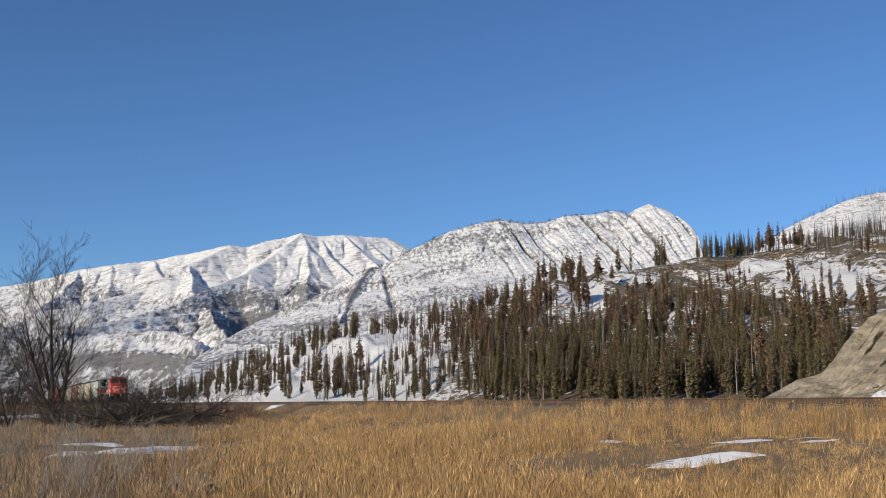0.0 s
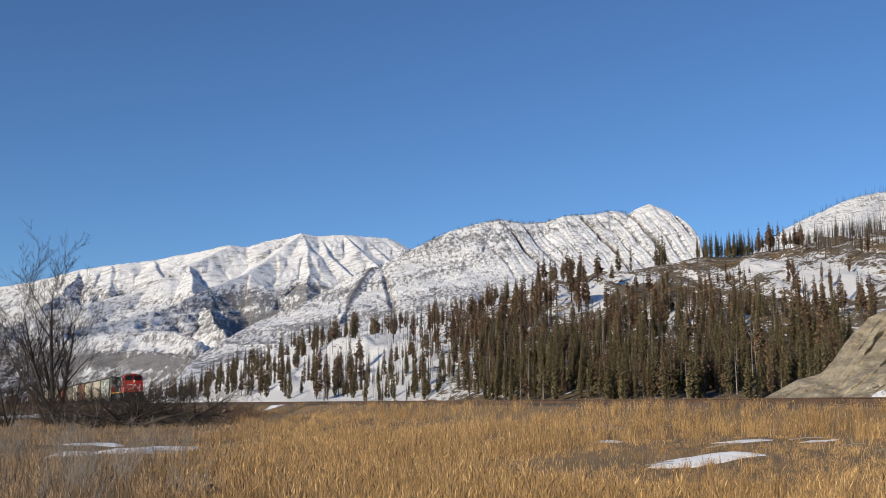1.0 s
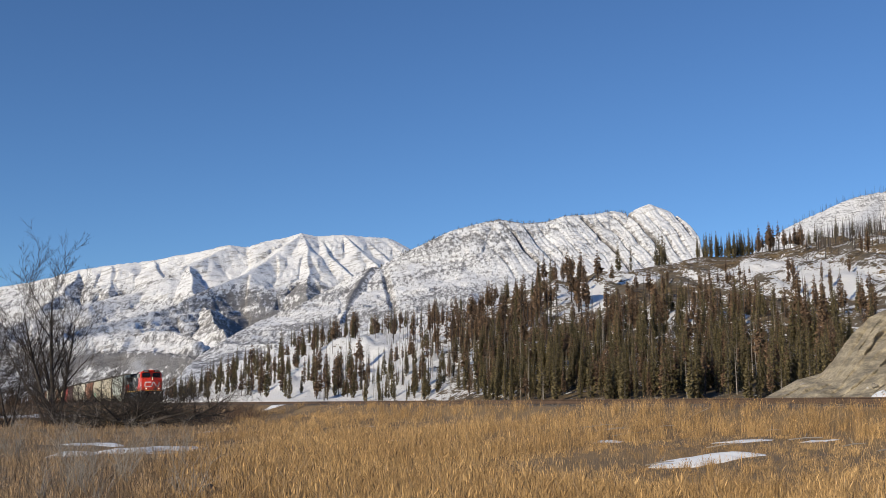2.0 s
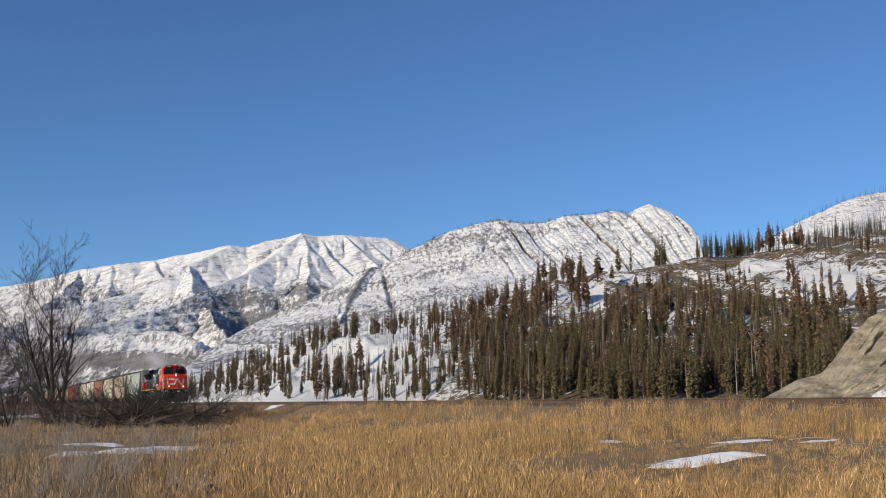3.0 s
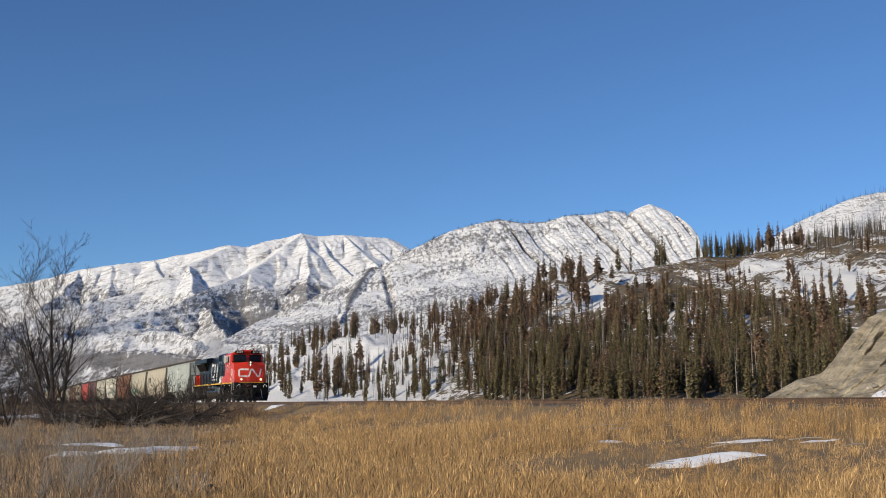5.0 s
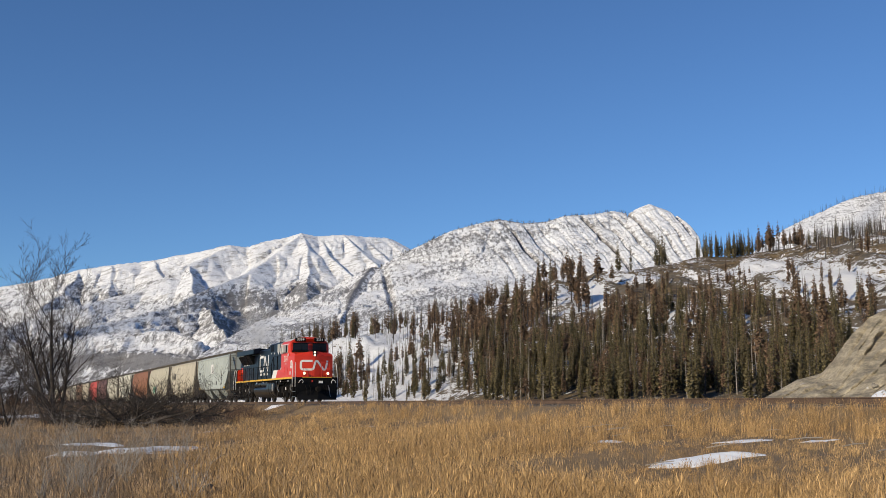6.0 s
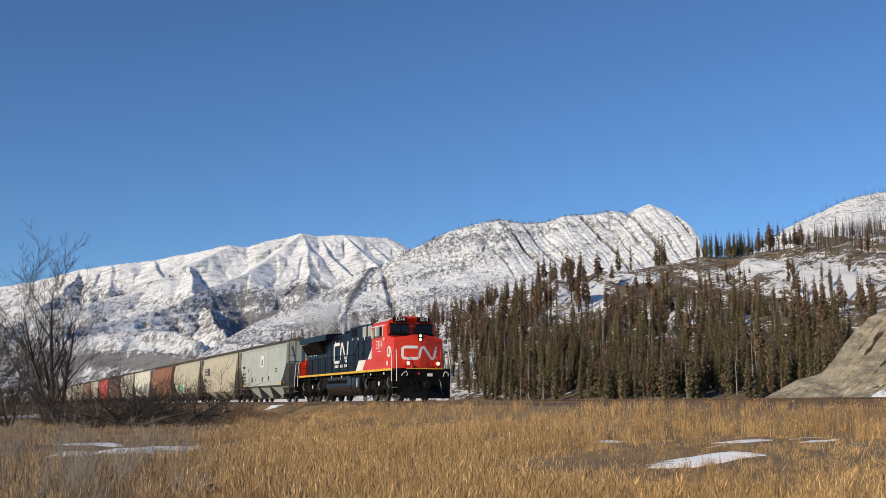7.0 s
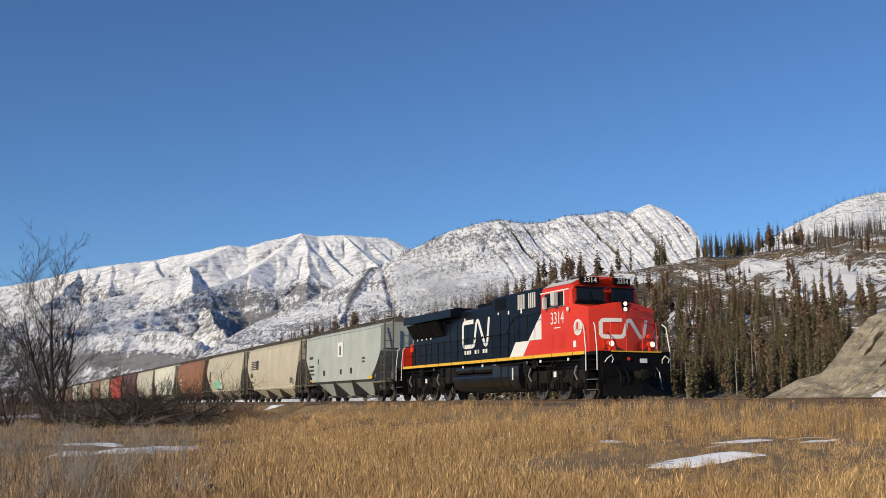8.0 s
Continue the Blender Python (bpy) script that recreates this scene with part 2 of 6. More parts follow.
def massif(name, lines, ahead, bearings, cols, rows, slope, rough, seed, shape, timber, material, label):
    """A mountain as the highest of many ridge lines, each falling off to both sides in a hollow curve; the steep sides are furrowed."""
    b, y = np.linspace(*bearings, cols), np.linspace(*ahead, rows)
    B, Y = np.meshgrid(b, y)
    X = B * Y
    wx = X + (fbm(X / 260, Y / 260, 4, seed + 5) - 0.5) * rough * 2.2
    wy = Y + (fbm(X / 240, Y / 240, 4, seed + 6) - 0.5) * rough * 2.2
    Z, S, D = np.full(X.shape, -30.0), np.zeros(X.shape), np.zeros(X.shape)
    for n, line in enumerate(lines):
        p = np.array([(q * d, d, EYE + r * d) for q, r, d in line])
        run = 0.0
        for p0, p1 in zip(p, p[1:]):
            e = p1 - p0
            length = math.hypot(e[0], e[1])
            t = np.clip(((wx - p0[0]) * e[0] + (wy - p0[1]) * e[1]) / length ** 2, 0, 1)
            dist = np.hypot(wx - p0[0] - t * e[0], wy - p0[1] - t * e[1])
            top = p0[2] + t * e[2]
            h = top + 40.0
            z = top - h * (1 - np.exp(-slope * (1.0 if n == 0 else 0.92) * dist / h))
            win = z > Z
            Z, S, D = np.where(win, z, Z), np.where(win, run + t * length + n * 977.0, S), np.where(win, dist, D)
            run += length
    env = np.clip(D / (rough * 3.0), 0, 1) * np.clip(Z / (rough * 4), 0, 1)
    warp = (fbm(X / 150, Y / 150, 4, seed + 2) - 0.5) * 1.8
    ribs = fbm(S / (rough * 2.6) + warp, D / (rough * 14), 5, seed + 1, ridged=True) - 0.55
    lump = fbm(X / (rough * 9), Y / (rough * 9), 5, seed + 3) - 0.5
    Z = Z + ((ribs + lump * 1.5) * env + (fbm(X / (rough * 0.7), Y / (rough * 1.2), 4, seed + 4) - 0.5) * 0.18 * np.clip(D / 20, 0.3, 1)) * rough
    Z, dark = shape(X, Y, Z, B, (Z - EYE) / Y, D)
    edge = np.clip((Y - ahead[0]) / 260, 0, 1) * np.clip((B - bearings[0]) / 0.02, 0, 1) * np.clip((bearings[1] - B) / 0.03, 0, 1)
    Z = (Z + 6) * np.sqrt(edge) - 6
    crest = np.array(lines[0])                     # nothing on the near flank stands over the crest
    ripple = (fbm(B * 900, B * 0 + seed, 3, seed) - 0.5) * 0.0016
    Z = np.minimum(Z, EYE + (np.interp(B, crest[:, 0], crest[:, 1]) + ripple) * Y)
    ob = grid_object(name, np.stack((X, Y, Z), -1), material)
    at = ob.data.attributes.new("timber", "FLOAT", "POINT")
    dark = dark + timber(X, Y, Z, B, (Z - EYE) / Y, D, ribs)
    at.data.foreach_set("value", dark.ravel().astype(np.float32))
    return tagged(ob, label, "mountain", kind="structure")


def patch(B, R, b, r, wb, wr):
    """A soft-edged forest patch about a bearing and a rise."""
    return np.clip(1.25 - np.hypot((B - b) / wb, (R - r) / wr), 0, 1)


def far_shape(X, Y, Z, B, R, D):
    """Leaning rock steps low on the range's near flank."""
    bench = fbm((Z - 0.30 * X) / 42, X / 700, 4, 19, ridged=True) - 0.5
    low = np.clip((0.115 - R) / 0.03, 0, 1) * np.clip((-0.15 - B) / 0.05, 0, 1)
    return Z + bench * 26 * low, -bench * 0.35 * low


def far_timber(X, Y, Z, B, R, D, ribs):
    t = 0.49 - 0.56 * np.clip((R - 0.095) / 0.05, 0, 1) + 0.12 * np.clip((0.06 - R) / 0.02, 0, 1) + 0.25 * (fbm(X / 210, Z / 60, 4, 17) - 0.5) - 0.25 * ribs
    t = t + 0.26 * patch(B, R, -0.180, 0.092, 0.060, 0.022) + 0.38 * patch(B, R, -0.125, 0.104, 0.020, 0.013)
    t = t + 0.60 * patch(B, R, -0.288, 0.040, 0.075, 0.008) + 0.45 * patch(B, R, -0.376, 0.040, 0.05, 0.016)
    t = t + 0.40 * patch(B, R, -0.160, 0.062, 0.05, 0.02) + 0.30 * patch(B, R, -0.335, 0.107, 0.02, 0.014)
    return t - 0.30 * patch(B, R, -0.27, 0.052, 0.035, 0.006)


def mid_shape(X, Y, Z, B, R, D):
    """Gullies that lean downhill to the east across the long face, and rock ledges on its western part."""
    drop = np.interp(B, [-0.07, 0.05, 0.2, 0.24], [280, 420, 475, 440]) - Z
    c = (B * 2480 - 0.62 * drop) / 37.0 + (fbm(B * 40, R * 22, 3, 29) - 0.5) * 1.0
    cell = np.floor(c)
    deep = 0.2 + 1.3 * lattice(cell, cell * 0, 31) ** 1.8
    cut = np.clip(1 - np.abs(c - cell - 0.5) / 0.17, 0, 1)
    where = np.clip((B - 0.02) / 0.05, 0, 1) * np.clip((R - 0.105) / 0.03, 0.12, 1) * np.clip(D / 25, 0, 1) * np.clip((0.184 - R) / 0.006, 0, 1) * np.clip((0.236 - B) / 0.012, 0.2, 1)
    fine = np.abs(((c * 3.3 + (fbm(B * 90, R * 40, 3, 33) - 0.5) * 2) % 1.0) - 0.5) * 2 - 0.5
    cut = cut * deep * where
    ledge = fbm((Z - 0.22 * X + 0.0012 * X * X * np.sign(X) * 0.4) / 16, X / 240, 4, 37, ridged=True) - 0.5
    west = np.clip((0.10 - B) / 0.08, 0, 1) * np.clip(D / 30, 0, 1)
    notch = np.clip(1 - np.abs(B + 0.0535 - (0.118 - R) * 0.25) / 0.0045, 0, 1) * np.clip((R - 0.075) / 0.02, 0, 1) * np.clip((0.128 - R) / 0.01, 0, 1)
    Z = Z - cut * 13 + fine * 2.2 * where + ledge * 9.0 * west - notch * 10
    return Z, cut * 0.75 + notch * 0.25 - ledge * 0.30 * west


def mid_timber(X, Y, Z, B, R, D, ribs):
    t = 0.51 - 0.20 * np.clip((B - 0.02) / 0.08, 0, 1) - 0.5 * np.clip((R - 0.170) / 0.01, 0, 1) - 0.15 * ribs
    t = t + 0.20 * (fbm(X / 70, Z / 45, 4, 27) - 0.5) + 0.45 * np.clip((0.108 - R) / 0.03, 0, 1) * np.clip((B - 0.06) / 0.05, 0, 1)
    return t + 0.5 * np.clip(1 - D / 9, 0, 1) * (fbm(B * 40, B * 0 + 2, 3, 39) > 0.52) * (R < 0.178)


def plain_shape(X, Y, Z, B, R, D):
    return Z, 0.0 * Z


def near_timber(X, Y, Z, B, R, D, ribs):
    return 0.36 + 0.3 * (fbm(X / 40, Z / 14, 4, 57) - 0.5)


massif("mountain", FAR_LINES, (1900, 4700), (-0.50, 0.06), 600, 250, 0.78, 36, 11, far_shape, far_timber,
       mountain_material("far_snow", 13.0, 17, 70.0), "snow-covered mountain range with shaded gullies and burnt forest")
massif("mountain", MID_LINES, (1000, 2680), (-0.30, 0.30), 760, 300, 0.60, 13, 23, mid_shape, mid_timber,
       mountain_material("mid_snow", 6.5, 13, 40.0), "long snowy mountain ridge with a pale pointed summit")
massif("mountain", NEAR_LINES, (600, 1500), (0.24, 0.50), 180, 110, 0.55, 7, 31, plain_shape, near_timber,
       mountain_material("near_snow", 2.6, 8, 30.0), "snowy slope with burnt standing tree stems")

# ---- the wooded hill ----
HILL_CREST = [(-193.2, 700, 5.1), (-145.6, 620, 9.4), (-111.5, 560, 18.7), (-76.8, 520, 28.2),
    (-46.0, 480, 29.4), (-22.5, 460, 31.6), (-0.9, 450, 35.1), (17.5, 440, 40.1),
    (37.4, 430, 44.9), (52.0, 420, 50.1), (69.7, 420, 52.7), (87.5, 420, 55.0),
    (103.2, 430, 59.2), (114.1, 420, 57.9), (139.6, 430, 63.1), (157.9, 430, 66.5),
    (173.9, 420, 67.3), (204.2, 400, 67.3)]
HILL_FOOT = [(-124.2, 450, 3.0), (-65.5, 330, 2.2), (-21.9, 230, 1.7), (1.6, 190, 1.6),
    (17.9, 160, 1.6), (33.0, 140, 1.5), (48.6, 120, 1.5), (54.9, 110, 1.5)]


def hill_point(u, v):
    """A point of the hill: u along it, v from its crest (0) to its foot (1); below 0 lies its back."""
    u, v = np.asarray(u, float), np.asarray(v, float)
    C, Fo = along_curve(HILL_CREST, u), along_curve(HILL_FOOT, u)
    t = np.clip(v, 0, 1)
    P = C * (1 - t[..., None]) + Fo * t[..., None]
    swell = (C[..., 2] - Fo[..., 2])
    g = t ** 1.05 + 0.10 * np.sin(t * 9.0 + u * 14) * t * (1 - t)
    P[..., 2] = Fo[..., 2] + swell * (1 - g)
    lumps = (fbm(P[..., 0] / 34, P[..., 1] / 48, 4, 41) - 0.5) * 15 + (fbm(P[..., 0] / 9, P[..., 1] / 14, 4, 43) - 0.5) * 7
    lumps = lumps + (fbm((P[..., 2] + 0.25 * P[..., 0]) / 7, P[..., 0] / 60, 3, 45, ridged=True) - 0.5) * 2.5
    P[..., 2] += lumps * np.clip(swell / 30, 0.15, 1) * np.clip(t * 7, 0.12, 1) * np.clip((1 - t) * 7, 0, 1)
    over = np.clip(-v, 0, None)
    P[..., 1] += over * 160
    P[..., 2] -= over * (20 + swell * 0.5)
    return P


def snow_share(u, v, P):
    """How much of the hill's ground is under snow: more low on its far end and in a few open slopes."""
    B, R = P[..., 0] / P[..., 1], (P[..., 2] - EYE) / P[..., 1]
    s = 0.52 - 0.06 * np.clip((B - 0.06) / 0.06, 0, 1) + 0.26 * (fbm(P[..., 0] / 22, P[..., 1] / 30, 3, 47) - 0.5) + 0.14 * np.clip((0.02 - B) / 0.05, 0, 1)
    for b, r, wb, wr, more in ((-0.113, 0.022, 0.09, 0.022, 0.12), (-0.045, 0.040, 0.09, 0.020, 0.10), (0.140, 0.098, 0.020, 0.014, 0.26), (0.240, 0.087, 0.040, 0.013, 0.12),
                               (0.350, 0.114, 0.050, 0.020, 0.30), (0.185, 0.114, 0.016, 0.006, 0.2), (0.30, 0.125, 0.03, 0.006, 0.15), (0.20, 0.104, 0.05, 0.010, -0.16), (0.30, 0.085, 0.04, 0.012, -0.08)):
        s = s + more * patch(B, R, b, r, wb, wr)
    return s - 0.13 * np.clip((0.035 - R) / 0.01, 0, 1) * np.clip((B - 0.03) * 20, 0, 1)


def hill():
    u, v = np.linspace(0, 1, 460), np.r_[-0.8, -0.3, np.linspace(-0.1, 1.0, 200), 1.05]
    U, V = np.meshgrid(u, v)
    P = hill_point(U, V)
    P[V > 1.0, 2] -= 2.0
    ob = grid_object("hill", P, hill_material())
    at = ob.data.attributes.new("snow", "FLOAT", "POINT")
    at.data.foreach_set("value", snow_share(U, V, P).ravel().astype(np.float32))
    tagged(ob, "wooded hill with brown grass, rock ledges and snow patches", "hill", kind="structure")


hill()

# ---- building helpers ----
def part(name, bm, material, parent=None, label="", smooth=False):
    """Links a bmesh as one mesh object under a thing or a part."""
    me = bpy.data.meshes.new(name)
    bm.to_mesh(me)
    bm.free()
    for m in material if isinstance(material, (list, tuple)) else [material]:
        me.materials.append(m)
    if smooth:
        me.polygons.foreach_set("use_smooth", [True] * len(me.polygons))
    ob = new(name, me)
    ob.parent = parent
    return tagged(ob, label)


def box(x0, x1, y0, y1, z0, z1, bevel=0.0, bm=None):
    own = bmesh.new()
    bmesh.ops.create_cube(own, size=1)
    bmesh.ops.transform(own, verts=own.verts, matrix=Matrix.Translation(((x0 + x1) / 2, (y0 + y1) / 2, (z0 + z1) / 2))
                        @ Matrix.Diagonal((abs(x1 - x0), abs(y1 - y0), abs(z1 - z0), 1)))
    if bevel:
        bmesh.ops.bevel(own, geom=own.edges[:], offset=bevel, segments=2, affect="EDGES", clamp_overlap=True)
    return add(bm, own)


def add(bm, own):
    if bm is None:
        return own
    me = bpy.data.meshes.new("scrap")
    own.to_mesh(me)
    own.free()
    bm.from_mesh(me)
    bpy.data.meshes.remove(me)
    return bm


def rod(a, b, r, sides=8, bm=None, r2=None):
    a, b = Vector(a), Vector(b)
    own = bmesh.new()
    bmesh.ops.create_cone(own, cap_ends=True, segments=sides, radius1=r, radius2=r if r2 is None else r2, depth=(b - a).length)
    q = (b - a).to_track_quat("Z", "Y").to_matrix().to_4x4()
    bmesh.ops.transform(own, verts=own.verts, matrix=Matrix.Translation((a + b) / 2) @ q)
    return add(bm, own)


def tube(points, r, sides=6, bm=None):
    for a, b in zip(points, points[1:]):
        bm = rod(a, b, r, sides, bm)
    return bm


def prism(outline, lo, hi, axis="y", bevel=0.0, bm=None):
    """An outline pushed along an axis: outline in (x, z) for y, in (x, y) for z, in (y, z) for x."""
    own = bmesh.new()
    def put(p, h):
        return {"y": (p[0], h, p[1]), "z": (p[0], p[1], h), "x": (h, p[0], p[1])}[axis]
    a = [own.verts.new(put(p, lo)) for p in outline]
    b = [own.verts.new(put(p, hi)) for p in outline]
    own.faces.new(a)
    own.faces.new(b[::-1])
    for i in range(len(a)):
        j = (i + 1) % len(a)
        own.faces.new((a[i], b[i], b[j], a[j]))
    bmesh.ops.recalc_face_normals(own, faces=own.faces[:])
    if bevel:
        bmesh.ops.bevel(own, geom=own.edges[:], offset=bevel, segments=2, affect="EDGES", clamp_overlap=True)
    return add(bm, own)


def loft(sections, bm=None, caps=True):
    """A skin over rings of equal point count."""
    own = bmesh.new()
    rings = [[own.verts.new(p) for p in s] for s in sections]
    for a, b in zip(rings, rings[1:]):
        for i in range(len(a)):
            j = (i + 1) % len(a)
            own.faces.new((a[i], a[j], b[j], b[i]))
    if caps:
        own.faces.new(rings[0][::-1])
        own.faces.new(rings[-1])
    bmesh.ops.recalc_face_normals(own, faces=own.faces[:])
    return add(bm, own)


def thing(name, label, category, group="", kind=""):
    return tagged(new(name), label, category, group, kind)

# ---- paints and metals ----
RED = surface("red_paint", (0.64, 0.032, 0.010), (0.70, 0.045, 0.014), 0.8, 14, 0.32, relief=0.04)
NAVY = surface("black_blue_paint", (0.0030, 0.0040, 0.0075), (0.0065, 0.0085, 0.0155), 0.7, 9, 0.34, relief=0.06)
BLACK = surface("underframe_black", (0.002, 0.002, 0.002), (0.008, 0.0075, 0.007), 1.5, 14, 0.55, relief=0.25)
GRIME = surface("grimy_truck_steel", (0.004, 0.004, 0.0037), (0.024, 0.020, 0.016), 2.0, 18, 0.75, relief=0.4)
WHITE = surface("white_paint", (0.74, 0.73, 0.70), (0.82, 0.81, 0.78), 1.0, 10, 0.45, relief=0.03)
TANK = surface("oily_tank_black", (0.004, 0.004, 0.005), (0.012, 0.011, 0.011), 1.2, 7, 0.28, relief=0.15)
YELLOW = surface("yellow_stripe", (0.72, 0.40, 0.02), (0.80, 0.48, 0.04), 2.0, 10, 0.45, relief=0.03)
ROOF_GREY = surface("cab_roof_grey", (0.50, 0.49, 0.46), (0.66, 0.65, 0.61), 1.5, 12, 0.6, relief=0.1)
SILVER = surface("worn_steel", (0.32, 0.31, 0.30), (0.52, 0.51, 0.50), 3, 20, 0.35, 0.9, 0.1)
TREAD = surface("wheel_steel", (0.07, 0.06, 0.055), (0.20, 0.18, 0.16), 3, 20, 0.5, 0.6, 0.2)


def glass_material():
    m, nt, b = nodes_of("dark_cab_glass")
    b.inputs["Base Color"].default_value = (0.010, 0.014, 0.022, 1)
    b.inputs["Roughness"].default_value = 0.08
    b.inputs["Specular IOR Level"].default_value = 0.10
    return m


def lamp_material():
    m, nt, b = nodes_of("lit_headlamp")
    b.inputs["Base Color"].default_value = (0.6, 0.52, 0.38, 1)
    b.inputs["Emission Color"].default_value = (1.0, 0.80, 0.48, 1)
    b.inputs["Emission Strength"].default_value = 1.8
    return m


GLASS, LAMP = glass_material(), lamp_material()
for dull in (BLACK, GRIME):
    dull.node_tree.nodes["Principled BSDF"].inputs["Specular IOR Level"].default_value = 0.15
NAVY.node_tree.nodes["Principled BSDF"].inputs["Specular IOR Level"].default_value = 0.2
ALL_WHEELS = []


def text_bm(words, height, m):
    """Letters of the built-in font as a flat mesh, centred, put in place by the matrix m."""
    cu = bpy.data.curves.new("letters", "FONT")
    cu.body, cu.size, cu.align_x, cu.align_y, cu.extrude = words, height, "CENTER", "CENTER", 0.004
    ob = bpy.data.objects.new("letters", cu)
    scene.collection.objects.link(ob)
    bpy.context.view_layer.update()
    me = bpy.data.meshes.new_from_object(ob.evaluated_get(bpy.context.evaluated_depsgraph_get()))
    bm = bmesh.new()
    bm.from_mesh(me)
    bmesh.ops.transform(bm, verts=bm.verts, matrix=m)
    bpy.data.objects.remove(ob)
    bpy.data.curves.remove(cu)
    bpy.data.meshes.remove(me)
    return bm


RIGHT_SIDE = Matrix.Rotation(radians(90), 4, "X")          # letters read from the right-hand side of the train
LEFT_SIDE = Matrix.Rotation(radians(180), 4, "Z") @ RIGHT_SIDE
FACE_ON = Matrix.Rotation(radians(90), 4, "Z") @ RIGHT_SIDE


def wheelset(x, r, parent, gauge=0.7175):
    """An axle with two flanged wheels that turn."""
    bm = rod((0, -1.0, 0), (0, 1.0, 0), 0.085, 10)
    for sgn in (-1, 1):
        rod((0, sgn * (gauge - 0.01), 0), (0, sgn * (gauge + 0.125), 0), r, 28, bm)
        rod((0, sgn * (gauge - 0.04), 0), (0, sgn * (gauge - 0.01), 0), r + 0.028, 28, bm)
        rod((0, sgn * (gauge + 0.126), 0), (0, sgn * (gauge + 0.15), 0), r * 0.36, 14, bm)
        for k in range(6):
            a = k * math.pi / 3
            p = Vector((math.cos(a) * r * 0.62, sgn * (gauge + 0.126), math.sin(a) * r * 0.62))
            rod(p, p + Vector((0, sgn * 0.012, 0)), r * 0.13, 8, bm)
    ob = part("wheelset", bm, TREAD, parent)
    ob.location = (x, 0, r)
    ALL_WHEELS.append((ob, x, r))
    return ob


def logo_shapes(bm, m, w, h, t):
    """One winding painted ribbon, the shape of a company mark."""
    way = [(-0.07, 0.43), (-0.38, 0.43), (-0.43, 0.40), (-0.455, 0.30), (-0.455, -0.30), (-0.43, -0.40), (-0.38, -0.43), (-0.11, -0.43), (-0.06, -0.40), (-0.035, -0.30),
           (0.02, 0.28), (0.04, 0.39), (0.075, 0.43), (0.11, 0.40), (0.135, 0.30), (0.29, -0.30), (0.315, -0.40), (0.355, -0.43), (0.39, -0.40), (0.41, -0.30), (0.47, 0.50)]
    p = np.array(way) * (w, h)
    d = np.gradient(p, axis=0)
    d /= np.linalg.norm(d, axis=1)[:, None]
    n = np.stack((-d[:, 1], d[:, 0]), -1) * t / 2
    own = bmesh.new()
    one = [own.verts.new((*q, 0.0)) for q in p + n]
    two = [own.verts.new((*q, 0.0)) for q in p - n]
    for k in range(len(p) - 1):
        own.faces.new((one[k], two[k], two[k + 1], one[k + 1]))
    bmesh.ops.transform(own, verts=own.verts, matrix=m)
    bmesh.ops.recalc_face_normals(own, faces=own.faces[:])
    return add(bm, own)


def flat(points, m, depth=0.006):
    """A flat painted patch with a little thickness; points in the plane, put in place by m."""
    own = bmesh.new()
    f = own.faces.new([own.verts.new((*p, 0.0)) for p in points])
    r = bmesh.ops.extrude_face_region(own, geom=[f])
    bmesh.ops.translate(own, vec=(0, 0, depth), verts=[v for v in r["geom"] if isinstance(v, bmesh.types.BMVert)])
    bmesh.ops.recalc_face_normals(own, faces=own.faces[:])
    bmesh.ops.transform(own, verts=own.verts, matrix=m)
    return own


def coil(x, y, z0, z1, r):
    """A coil spring as a ridged post."""
    secs = []
    for k in range(11):
        rr, z = (r if k % 2 else r * 0.72), z0 + (z1 - z0) * k / 10
        secs.append([(x + rr * math.cos(a), y + rr * math.sin(a), z) for a in np.arange(8) * math.pi / 4])
    return loft(secs)


